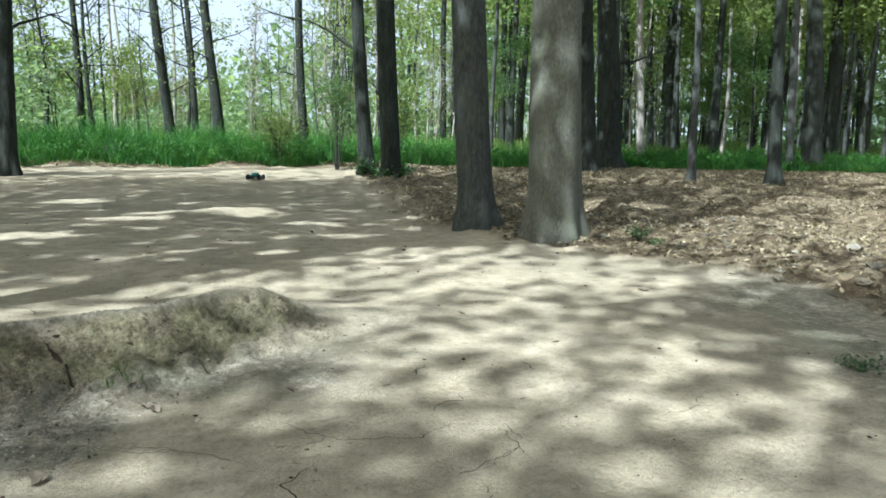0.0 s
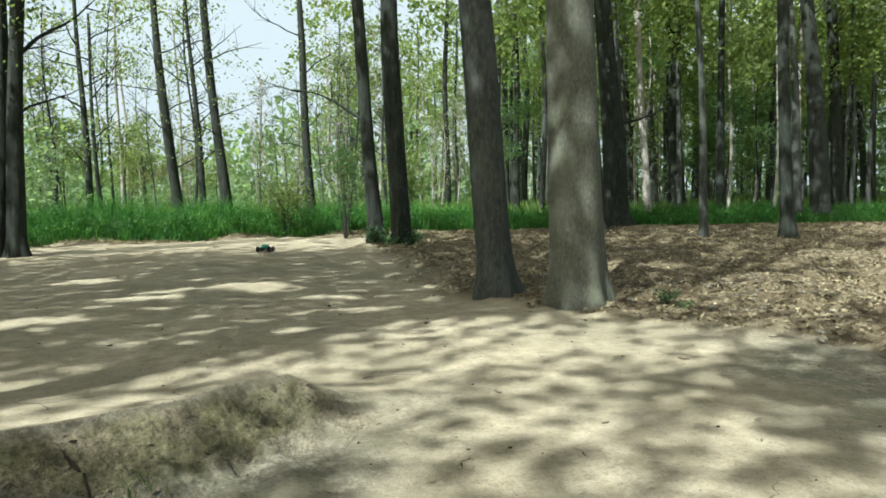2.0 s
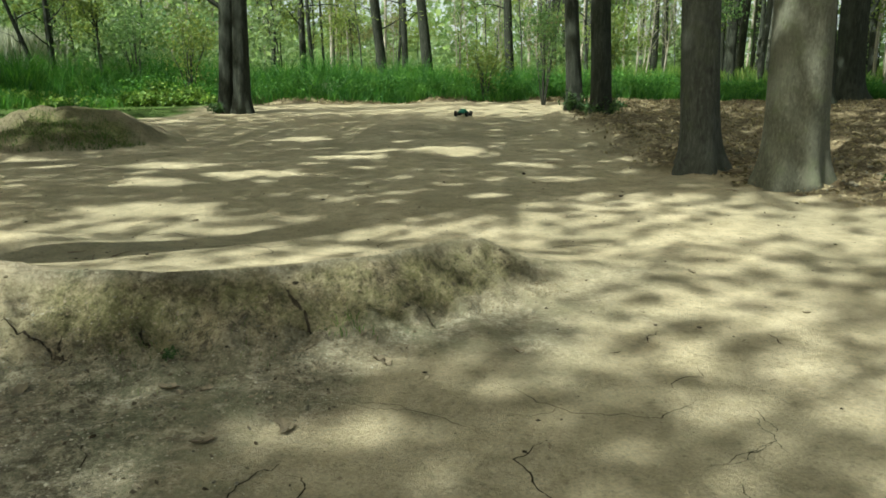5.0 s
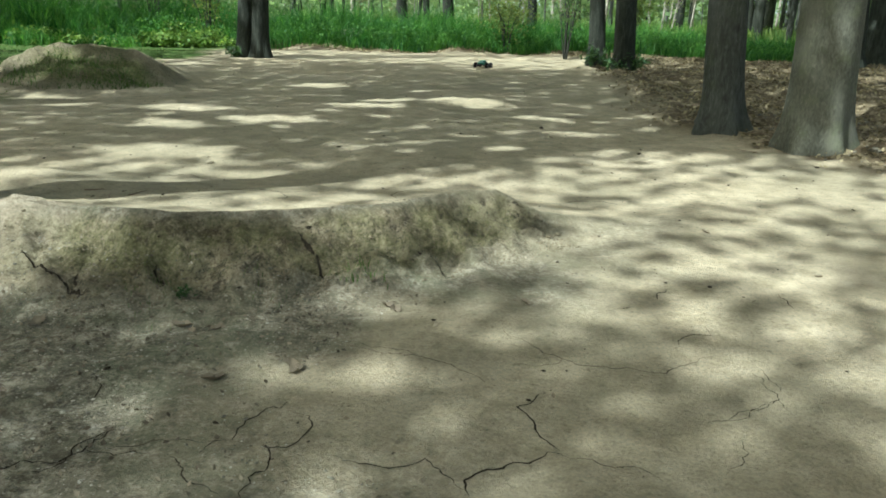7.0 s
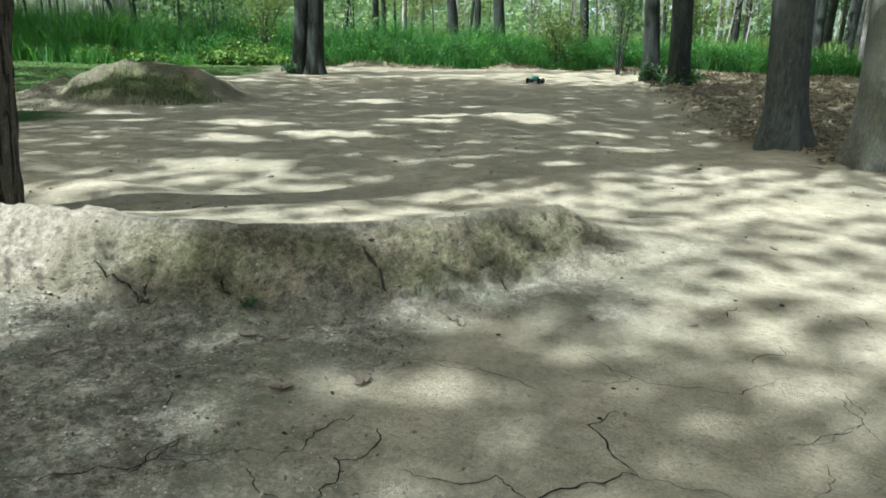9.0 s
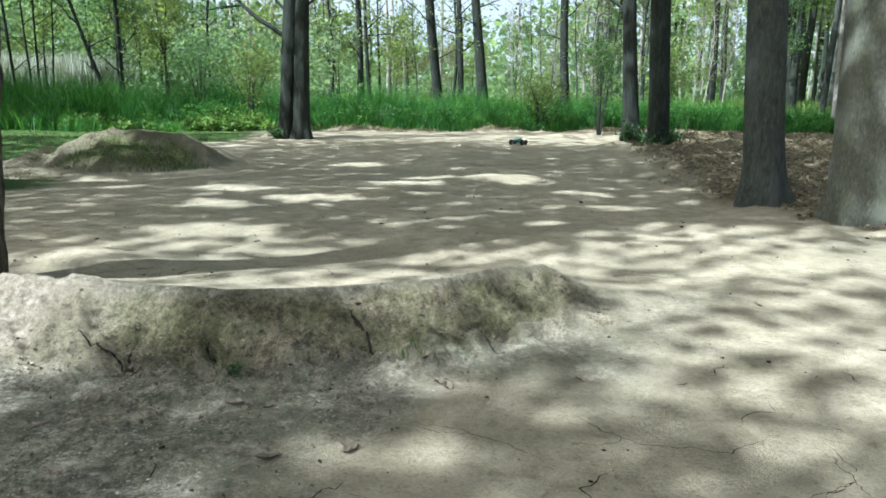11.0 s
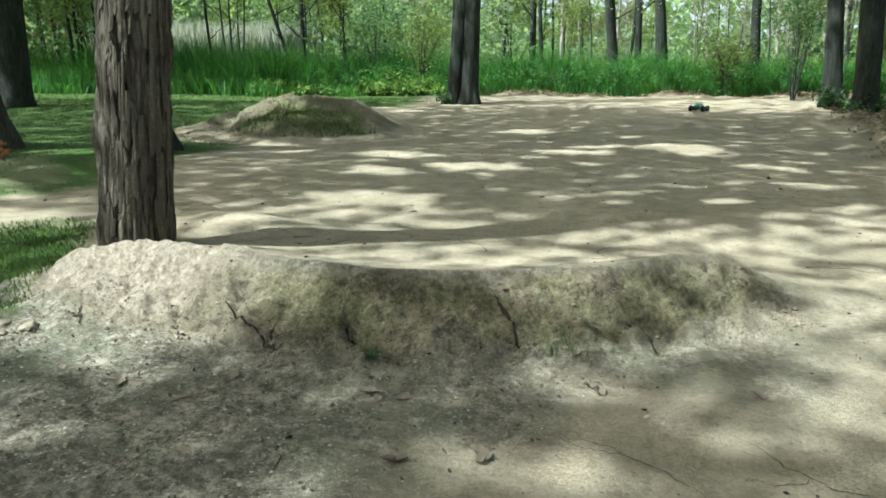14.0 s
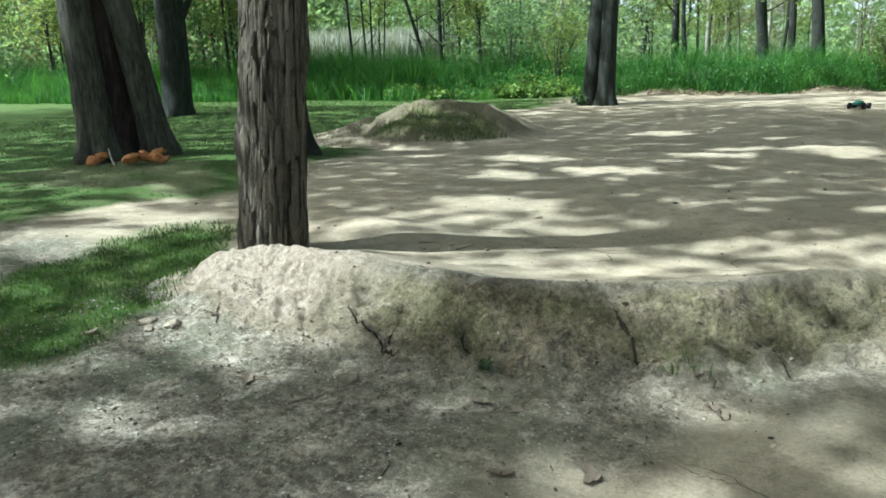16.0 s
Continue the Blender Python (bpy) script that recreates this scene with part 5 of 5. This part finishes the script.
crack(ground_ob, [(-0.8, 5.9), (-0.9, 6.25), (-0.6, 6.5)], 0.009, 44)
crack(ground_ob, [(-3.3, 6.3), (-2.9, 6.45), (-2.6, 6.3)], 0.010, 45)
crack(ground_ob, [(0.4, 6.0), (0.75, 6.2), (1.1, 6.1)], 0.010, 46)
crack(ground_ob, [(-1.82, 1.69), (-1.58, 1.81), (-1.46, 1.8), (-1.41, 1.94), (-1.42, 2.25)], 0.0059, 47)
crack(ground_ob, [(-1.41, 1.94), (-1.26, 1.93), (-1.13, 1.97)], 0.0045, 48)
crack(ground_ob, [(-1.07, 1.97), (-1.0, 1.89), (-0.96, 1.83), (-0.78, 1.73)], 0.005, 49)
crack(ground_ob, [(0.34, 2.14), (0.5, 2.09), (0.61, 2.1), (0.71, 2.02)], 0.0042, 50)
crack(ground_ob, [(1.25, 3.0), (1.3, 2.9), (1.31, 2.69), (1.2, 2.6), (0.96, 2.46)], 0.0039, 51)
crack(berm_ob, [(-1.13, 3.88), (-1.05, 3.80), (-0.97, 3.72), (-0.9, 3.56)], 0.02, 31, 0.004)
crack(berm_ob, [(-2.6, 3.42), (-2.42, 3.36), (-2.23, 3.28), (-2.12, 3.29)], 0.018, 32, 0.004)
crack(berm_ob, [(-2.25, 3.42), (-2.22, 3.28)], 0.016, 33, 0.004)
crack(berm_ob, [(-1.83, 3.49), (-1.74, 3.34)], 0.016, 34, 0.004)
crack(berm_ob, [(-3.55, 3.33), (-3.36, 3.14)], 0.02, 35, 0.004)
crack(berm_ob, [(-0.45, 4.02), (-0.3, 3.95), (-0.2, 3.8)], 0.011, 36, 0.004)
crack(berm_ob, [(-1.5, 4.9), (-1.2, 5.0), (-0.95, 5.2)], 0.006, 37)


def debris(name, count, place, size, material, label, category, seed, tall=0.6):
    """Many little lumps of earth as one body."""
    rng = np.random.default_rng(seed)
    base = np.array([(1, 0, 0), (-1, 0, 0), (0, 1, 0), (0, -1, 0), (0, 0, 1), (0, 0, -1), (0.6, 0.6, 0.5), (-0.6, 0.6, 0.5), (-0.6, -0.6, 0.5), (0.6, -0.6, 0.5)], float)
    faces = np.array([(4, 6, 7), (4, 7, 8), (4, 8, 9), (4, 9, 6), (0, 2, 6), (6, 2, 7), (7, 2, 1), (7, 1, 8), (8, 1, 3), (8, 3, 9), (9, 3, 0), (9, 0, 6), (5, 2, 0), (5, 1, 2), (5, 3, 1), (5, 0, 3)])
    xy = place(rng, count)
    n = len(xy)
    s = size * rng.lognormal(0, 0.5, (n, 1, 1))
    a = rng.uniform(0, 6.3, n)
    V = base[None] * rng.uniform(0.6, 1.3, (n, 10, 1)) * s * (1, 0.8, tall)
    R = np.stack([np.stack([np.cos(a), -np.sin(a)], -1), np.stack([np.sin(a), np.cos(a)], -1)], 1)
    V[..., :2] = np.einsum("nij,nkj->nki", R, V[..., :2])
    V += np.stack([xy[:, 0], xy[:, 1], surface(xy[:, 0], xy[:, 1]) + s[:, 0, 0] * 0.25], 1)[:, None]
    F = (np.arange(n)[:, None, None] * 10 + faces[None]).reshape(-1, 3)
    return tagged(new(name, mesh_of(name, V.reshape(-1, 3), F, material, False)), label, category, kind="stuff")


def by_berm(rng, n):
    s = rng.uniform(0, 1, n) * (len(CREST) - 1)
    i = np.minimum(s.astype(int), len(CREST) - 2)
    p = CREST[i] + (CREST[i + 1] - CREST[i]) * (s - i)[:, None]
    d = CREST[i + 1] - CREST[i]
    side = np.stack([d[:, 1], -d[:, 0]], 1) / np.linalg.norm(d, axis=1)[:, None]
    return p + side * (0.06 + rng.beta(1.6, 1.5, n) * 1.15)[:, None] + rng.normal(0, 0.05, (n, 2))


def berm_front(rng, n):
    p = by_berm(rng, n * 2)
    d, side, s = along(CREST, p[:, 0], p[:, 1])
    return p[(d < 0.6) & (s < 0.97) & (vnoise(p[:, 0], p[:, 1], 0.2, 53) > rng.uniform(0.2, 0.8, len(p)))][:n]


def front_soil(rng, n):
    p = np.stack([rng.uniform(-4.6, 0.4, n), rng.uniform(1.5, 3.6, n)], 1)
    return p[rough_mask(p[:, 0], p[:, 1]) * (0.3 + vnoise(p[:, 0], p[:, 1], 0.35, 51)) > rng.uniform(0.2, 1.0, n)]


def track_spots(rng, n):
    p = np.stack([rng.uniform(-7, 5.0, n), rng.uniform(2.0, 22, n)], 1)
    return p[(lawn_mask(p[:, 0], p[:, 1]) < 0.3)]


def litter_edge(rng, n):
    p = np.stack([rng.uniform(2.0, 9.0, n), rng.uniform(3.0, 12, n)], 1)
    m = litter_mask(p[:, 0], p[:, 1])
    return p[(m > 0.1) & (m * vnoise(p[:, 0], p[:, 1], 0.6, 52) > rng.uniform(0.1, 0.7, n))]


debris("soil_clods", 500, by_berm, 0.004, CLOD, "crumbs and clods of dry clay on the berm", "soil clods", 81)
debris("berm_crumbs", 5200, berm_front, 0.0042, CLOD_BROWN, "crumbly lumps of brown clay on the berm face", "soil clods", 87, 0.7)
debris("soil_crumbs", 9000, front_soil, 0.0042, CLOD, "loose dry soil crumbs before the berm", "soil crumbs", 82)
debris("clay_chips", 8000, front_soil, 0.0034, CHIP, "pale crumbled chips of dry clay", "clay chips", 86, 0.35)
debris("pebbles", 1100, track_spots, 0.008, CLAY_DARK, "scattered dark bits of bark and pebbles on the track", "pebbles", 83, 0.4)
debris("litter_clods", 1500, litter_edge, 0.022, CLOD, "pale clods turned up among the leaf litter", "soil clods", 84, 0.7)

deb_rng = np.random.default_rng(85)
p = np.concatenate([front_soil(deb_rng, 3600), by_berm(deb_rng, 60), track_spots(deb_rng, 260)])
p = p[(berm_z(p[:, 0], p[:, 1]) < 0.06) | (p[:, 0] > -2.4)]
P = np.concatenate([p, (surface(p[:, 0], p[:, 1]) + 0.008)[:, None]], 1)
tagged(new("leaf_scraps", mesh_of("leaf_scraps", *leaves(deb_rng, P, (0, 0, 0), 1, 0.026, 1.8, 0.6), LEAF_SCRAP, False)), "scraps of dry leaves strewn over the soil", "leaf litter", kind="stuff")


def dry_leaf_mesh(seed):
    rng = np.random.default_rng(seed)
    k = 18
    a = np.linspace(0, 2 * np.pi, k, endpoint=False)
    r = (0.55 + 0.25 * np.abs(np.cos(2.5 * a)) + 0.06 * rng.normal(0, 1, k)) * np.array([1.0] * k)
    rim = np.stack([np.cos(a) * r, np.sin(a) * r * 0.62, 0.25 * np.cos(a) ** 2 + 0.28 * np.abs(np.sin(a)) + 0.05 * rng.normal(0, 1, k)], 1)
    inner = rim * (0.5, 0.5, 0.35)
    V = np.concatenate([rim, inner, [(0, 0, 0.0)]]) * 0.075 * rng.uniform(0.8, 1.3)
    F = [[i, (i + 1) % k, k + (i + 1) % k, k + i] for i in range(k)] + [[k + i, k + (i + 1) % k, 2 * k] for i in range(k)]
    return mesh_of("dry_leaf", V, F, LEAF_SCRAP)


LEAF_SHAPES = [dry_leaf_mesh(s) for s in (1, 2, 3, 4)]
leaf_spots = ((-0.5, 3.42), (-0.46, 3.38), (-1.12, 2.52), (-0.82, 2.69), (-0.79, 2.64), (-1.93, 2.26), (-2.67, 2.70), (-1.54, 1.64), (0.24, 3.58), (-0.62, 3.62), (-1.5, 3.05), (-1.42, 3.0), (-1.3, 3.02),
              (-3.1, 2.75), (-2.2, 2.95), (2.1, 4.4), (1.6, 5.3), (3.1, 4.2), (3.6, 6.1), (-0.7, 7.6), (-2.9, 6.9), (0.6, 9.3), (-4.05, 2.75), (-3.85, 2.95))
for n, (x, y) in enumerate(leaf_spots):
    ob = new("dry_leaf", LEAF_SHAPES[n % 4])
    s = 0.8 if n in (0, 1, 3, 4) else (0.65, 0.5, 0.8, 0.6)[n * 7 % 4]
    ob.matrix_world = Matrix.LocRotScale((x, y, float(surface(x, y)) - 0.002), Euler((0.15 * math.sin(n), 0.2 * math.cos(2 * n), n * 1.9)), (s, s, s))
    tagged(ob, "curled brown dry leaf on bare soil", "leaf", "fallen leaves")


def twig(x, y, length, turn, seed, z=0.0):
    rng = np.random.default_rng(seed)
    s = np.linspace(0, 1, 8)
    P = np.stack([s * length * math.cos(turn), s * length * math.sin(turn), 0 * s], 1) + np.cumsum(rng.normal(0, 0.006, (8, 3)), 0) * (1, 1, 0)
    P[:, 2] = surface(x + P[:, 0], y + P[:, 1]) + 0.006 + z * s
    P[:, :2] += (x, y)
    t = new("twig", mesh_of("twig", *tube(P, np.linspace(0.006, 0.002, 8), 6), STICK))
    tagged(t, "thin dry fallen twig", "twig", "fallen twigs")


for n, (x, y, l, a) in enumerate(((-3.4, 5.45, 0.16, 0.4), (-3.1, 5.3, 0.14, 2.0), (-2.75, 2.72, 0.22, 0.2), (-3.0, 5.42, 0.2, 1.2), (-1.4, 8.4, 0.15, 0.8), (3.0, 8.8, 0.25, 2.6), (-2.3, 2.6, 0.18, 1.0), (4.3, 7.9, 0.35, 0.3), (6.3, 9.1, 0.5, 0.9), (0.9, 11.2, 0.2, 0.2))):
    twig(x, y, l, a, 90 + n)
P = np.array([(0, 0, 0), (-0.1, 0.03, 0.12), (-0.18, 0.06, 0.26)]) + (-10.15, 7.36, 0.05)
tagged(new("broken_branch", mesh_of("broken_branch", *tube(P, (0.022, 0.018, 0.008), 8), BARK_PALE)), "pale broken branch leaning at the old tree's foot", "branch")


def stone(x, y, r, seed):
    bm = bmesh.new()
    bmesh.ops.create_icosphere(bm, subdivisions=3, radius=r)
    for v in bm.verts:
        k = 1 + 0.35 * noise.noise(v.co / r * 1.3 + Vector((seed * 7, 0, 0))) + 0.12 * noise.noise(v.co / r * 4 + Vector((0, seed * 5, 0)))
        v.co = Vector((v.co.x * k * 1.3, v.co.y * k, v.co.z * k * 0.6))
    ob = part("clay_lump", bm, LUMP)
    ob.location = (x, y, float(surface(x, y)) + r * 0.2)
    ob.rotation_euler = (0, 0, seed)
    tagged(ob, "rough lump of dry pale clay", "clay lump", "clay lumps")


for n, (x, y, r) in enumerate(((5.25, 6.35, 0.05), (5.85, 5.85, 0.07), (5.0, 6.8, 0.04), (-3.82, 3.0, 0.04), (-3.62, 3.02, 0.045), (-3.72, 2.92, 0.03))):
    stone(x, y, r, n + 1)


# ---- plants on the clearing ----
def weed(x, y, count, size, spread, tall, material, label, seed, name="weed"):
    rng = np.random.default_rng(seed)
    t = thing(name, (x, y, float(surface(x, y))), label, "plant", "weeds")
    stems, tips = [], []
    for _ in range(count):
        a, l = rng.uniform(0, 6.3), rng.uniform(0.4, 1.0)
        e = np.array([math.cos(a) * spread * l, math.sin(a) * spread * l, tall * rng.uniform(0.4, 1)])
        stems.append(tube([(0, 0, -0.01), e * (0.35, 0.35, 0.6), e], [0.003, 0.0025, 0.001], 4))
        tips += [e, e * (0.6, 0.6, 0.75)]
    V, F = joined(stems)
    part("stem", mesh_of("stem", V, F, material), parent=t)
    part("foliage", mesh_of("foliage", *leaves(rng, tips, (size * 0.5,) * 3, 5, size, 1.2), material, False), parent=t)


weed(4.74, 8.6, 16, 0.045, 0.16, 0.16, WEED_DULL, "small green weed at the edge of the litter", 101)
weed(4.9, 8.45, 12, 0.04, 0.14, 0.10, WEED_DULL, "small green weed at the edge of the litter", 102)
weed(3.9, 3.55, 14, 0.032, 0.16, 0.11, WEED_DULL, "low green weed on bare ground", 103)
weed(4.05, 3.35, 10, 0.03, 0.13, 0.09, WEED_DULL, "low green weed on bare ground", 104)
weed(4.35, 2.75, 10, 0.032, 0.13, 0.08, WEED_DULL, "low green weed on bare ground", 108)
weed(-1.58, 3.3, 8, 0.022, 0.05, 0.04, WEED_DULL, "tiny green seedling at the berm's foot", 105)
weed(11.4, 10.1, 18, 0.10, 0.25, 0.3, WEED, "leafy weed at the broad tree's foot", 106)
weed(-4.75, 2.9, 10, 0.03, 0.1, 0.05, WEED, "low green weed on bare ground", 107)

for n, (x, y, tall) in enumerate(((2.2, 21.6, 0.55), (2.75, 19.75, 0.45), (3.15, 19.75, 0.5), (2.6, 20.9, 0.6), (-7.55, 20.2, 0.3))):
    weed(x, y, 18, 0.11, 0.26, tall, WEED_DULL, "dark green sprouts round the foot of a tree", 140 + n, "sprouts")


def tuft(x, y, count, tall, spread, material, label, seed, name="grass_tuft"):
    rng = np.random.default_rng(seed)
    xy = rng.normal(0, spread, (count, 2)) + (x, y)
    V, F = blades(rng, xy, surface(xy[:, 0], xy[:, 1]) - 0.005, rng.uniform(0.4, 1, count) * tall, np.full(count, tall * 0.05), 0.9)
    tagged(new(name, mesh_of(name, V, F, material)), label, "grass", kind="stuff")


tuft(-0.72, 3.66, 60, 0.10, 0.07, GRASS_LAWN, "little grass tuft on the berm's foot", 111)
tuft(-1.15, 3.45, 40, 0.07, 0.09, GRASS_LAWN, "little grass tuft on the berm's foot", 112)
tuft(-1.75, 3.3, 50, 0.07, 0.10, GRASS_LAWN, "little grass tuft on the berm's foot", 113)
tuft(-4.45, 4.1, 120, 0.13, 0.09, GRASS_LAWN, "grass tuft against the shaggy tree", 114)
tuft(-6.2, 27.2, 260, 0.75, 0.22, REED, "straw-coloured dry grass clump", 115, "dry_grass_clump")
tuft(-7.9, 24.9, 160, 0.35, 0.28, LEAF_DRY, "brown withered grass clump", 116, "dry_grass_clump")

mound_rng = np.random.default_rng(118)
G = np.stack([mound_rng.uniform(-10.2, -5.6, 16000), mound_rng.uniform(11.2, 15.2, 16000)], 1)
G = G[(mound_z(G[:, 0], G[:, 1]) > 0.07) & (vnoise(G[:, 0], G[:, 1], 0.5, 62) * smooth(0.1, -1.0, G[:, 1] - 13.2) * (0.25 + 0.75 * smooth(-8.5, -7.7, G[:, 0])) > mound_rng.uniform(0.12, 0.75, len(G)))]
V, F = blades(mound_rng, G, mound_top(G[:, 0], G[:, 1]) - 0.005, mound_rng.uniform(0.03, 0.11, len(G)), mound_rng.uniform(0.006, 0.014, len(G)), 0.8)
tagged(new("mound_grass", mesh_of("mound_grass", V, F, GRASS_LAWN)), "short green grass and moss on the mound", "grass", kind="stuff")

weed_rng = np.random.default_rng(120)
x = np.where(weed_rng.uniform(0, 1, 420) < 0.8, weed_rng.uniform(-11.3, -8.5, 420), weed_rng.uniform(-15, -11.3, 420))
y = edge_y(x) - 0.1 + weed_rng.uniform(-0.5, 1.2, 420)
C = np.stack([x, y, land_z(x, y) + weed_rng.uniform(0.05, 0.75, 420) * vnoise(x, y, 1.1, 61)], 1)
tagged(new("leafy_weeds", mesh_of("leafy_weeds", *leaves(weed_rng, C, (0.12, 0.12, 0.08), 16, 0.13, 1.0, 0.6), WEED, False)), "light green leafy weeds along the lawn", "weeds", kind="stuff")


# ---- bracket fungus at the old tree ----
def bracket(x, y, seed, count, wide):
    rng = np.random.default_rng(seed)
    t = thing("bracket_fungus", (x, y, float(surface(x, y))), "cluster of orange bracket fungus at the tree's foot", "fungus", "bracket fungus")
    away = math.atan2(0 - y, 0 - x)
    for _ in range(count):
        r, k = rng.uniform(0.07, 0.125), 16
        a = np.linspace(-1.7, 1.7, k)
        rim = r * (1 + 0.12 * np.sin(a * 6 + rng.uniform(0, 6)))
        top = np.stack([np.cos(a) * rim, np.sin(a) * rim, 0.015 * np.sin(a * 7)], 1)
        bot = top * (0.9, 0.9, 1) - (0, 0, 0.03)
        V = np.concatenate([top, bot, [(0, 0, 0.035), (0, 0, -0.05)]])
        F = [[i, i + 1, 2 * k] for i in range(k - 1)] + [[k + i + 1, k + i, 2 * k + 1] for i in range(k - 1)] + [[i + 1, i, k + i, k + i + 1] for i in range(k - 1)]
        ob = part("shelf", mesh_of("shelf", V, F, FUNGUS), parent=t)
        ob.location = (rng.uniform(-wide, wide) * -math.sin(away), rng.uniform(-wide, wide) * math.cos(away), rng.uniform(0.05, 0.2))
        ob.rotation_euler = (rng.normal(0, 0.15), rng.normal(0.1, 0.12), away + rng.normal(0, 0.5))


bracket(-10.5, 7.32, 131, 7, 0.16)
bracket(-9.72, 7.42, 132, 9, 0.2)
bracket(-9.35, 7.52, 133, 6, 0.18)


# ---- radio-controlled truck on the track ----
def revolve(profile, k, axis_shift=0.0):
    """Closed ring round the y axis from (y, radius) rows."""
    a = np.linspace(0, 2 * np.pi, k, endpoint=False)
    V = np.stack([np.stack([r * np.cos(a), np.full(k, y), r * np.sin(a)], 1) for y, r in profile])
    m = len(profile)
    F = [[i * k + j, i * k + (j + 1) % k, ((i + 1) % m) * k + (j + 1) % k, ((i + 1) % m) * k + j] for i in range(m) for j in range(k)]
    return V.reshape(-1, 3), F


def loft(sections):
    """A shell from sections of (x, half width low, half width high, low, high)."""
    V, F = [], []
    for x, wl, wh, lo, hi in sections:
        V += [(x, -wl, lo), (x, -wl * 1.02, lo * 0.5 + hi * 0.5), (x, -wh, hi), (x, wh, hi), (x, wl * 1.02, lo * 0.5 + hi * 0.5), (x, wl, lo)]
    for i in range(len(sections) - 1):
        F += [[i * 6 + j, i * 6 + (j + 1) % 6, i * 6 + 6 + (j + 1) % 6, i * 6 + 6 + j] for j in range(6)]
    F += [list(range(6))[::-1], list(range(len(V) - 6, len(V)))]
    return np.array(V), F


def box(cx, cy, cz, sx, sy, sz, bevel=0.004):
    bm = bmesh.new()
    bmesh.ops.create_cube(bm, size=1)
    bmesh.ops.scale(bm, vec=(sx, sy, sz), verts=bm.verts)
    bmesh.ops.bevel(bm, geom=bm.edges[:], offset=bevel, segments=2, affect="EDGES")
    bmesh.ops.translate(bm, vec=(cx, cy, cz), verts=bm.verts)
    return bm


truck = thing("toy_truck", (-0.77, 20.28, float(surface(-0.77, 20.28))), "green radio-controlled monster truck with black knobbly tyres on the track", "toy truck")
truck.rotation_euler = (0.0, 0.03, radians(72))
truck.scale = (0.92, 0.92, 0.92)
body = part("body", mesh_of("body", *loft([(-0.235, 0.075, 0.07, 0.10, 0.135), (-0.19, 0.095, 0.085, 0.085, 0.155), (-0.10, 0.10, 0.085, 0.08, 0.165), (-0.085, 0.10, 0.075, 0.08, 0.195), (0.02, 0.10, 0.07, 0.08, 0.205),
                                           (0.075, 0.10, 0.082, 0.08, 0.160), (0.16, 0.095, 0.08, 0.085, 0.148), (0.225, 0.08, 0.068, 0.095, 0.125)]), RC_GREEN, False), parent=truck, label="glossy green body shell")
mod = body.modifiers.new("round", "BEVEL")
mod.width, mod.segments = 0.006, 2
for sx, y0 in (("side_window", 0.0885), ("side_window", -0.0885)):
    part(sx, box(-0.025, y0, 0.174, 0.085, 0.006, 0.03, 0.002), RC_BLACK, body)
part("rear_window", box(-0.0925, 0, 0.178, 0.006, 0.125, 0.026, 0.002), RC_BLACK, body)
wind = part("windscreen", box(0, 0, 0, 0.006, 0.125, 0.052, 0.002), RC_BLACK, body)
wind.location, wind.rotation_euler = (0.052, 0, 0.182), (0, radians(-51), 0)
part("chassis", box(0, 0, 0.075, 0.40, 0.11, 0.03), RC_BLACK, truck)
part("bumper", box(0.255, 0, 0.085, 0.03, 0.15, 0.03, 0.008), RC_BLACK, truck)
part("bumper", box(-0.255, 0, 0.09, 0.03, 0.14, 0.035, 0.008), RC_BLACK, truck)
for x in (-0.155, 0.165):
    V, F = tube([(x, -0.15, 0.066), (x, 0.0, 0.078), (x, 0.15, 0.066)], [0.012] * 3, 8)
    part("axle", mesh_of("axle", V, F, RC_BLACK), parent=truck)
    for y in (-0.17, 0.17):
        prof = [(-0.036, 0.040), (-0.042, 0.058), (-0.034, 0.068), (0.0, 0.071), (0.034, 0.068), (0.042, 0.058), (0.036, 0.040)]
        V, F = revolve(prof, 28)
        wheel = part("wheel", mesh_of("wheel", V, F, RC_RUBBER), parent=truck)
        wheel.location = (x, y, 0.07)
        lugs = []
        for n in range(22):
            a = n * 2 * math.pi / 22
            for s in (-1, 1):
                c = np.array([math.cos(a + 0.07 * s) * 0.071, s * 0.018, math.sin(a + 0.07 * s) * 0.071])
                u, w = np.array([math.cos(a), 0, math.sin(a)]), np.array([-math.sin(a), 0, math.cos(a)])
                q = [c + u * du * 0.006 + w * dw * 0.005 + np.array([0, dy * 0.014, 0]) for du in (-1, 1) for dw in (-1, 1) for dy in (-1, 1)]
                lugs.append((np.array(q), [[0, 1, 3, 2], [4, 6, 7, 5], [0, 4, 5, 1], [2, 3, 7, 6], [0, 2, 6, 4], [1, 5, 7, 3]]))
        V, F = joined(lugs)
        part("tread", mesh_of("tread", V, F, RC_RUBBER, False), parent=wheel)
        V, F = revolve([(-0.03, 0.012), (-0.03, 0.041), (0.03, 0.041), (0.03, 0.012)], 24)
        part("rim", mesh_of("rim", V, F, RC_RIM), parent=wheel)
    for y in (-0.06, 0.06):
        V, F = tube([(x, y * 1.3, 0.075), (x * 0.93, y, 0.14)], [0.010, 0.010], 8)
        part("shock_absorber", mesh_of("shock_absorber", V, F, RC_RIM), parent=truck)
V, F = tube([(-0.12, 0.05, 0.16), (-0.14, 0.052, 0.24), (-0.165, 0.053, 0.29)], [0.0018, 0.0015, 0.001], 5)
part("aerial", mesh_of("aerial", V, F, RC_BLACK), parent=truck)
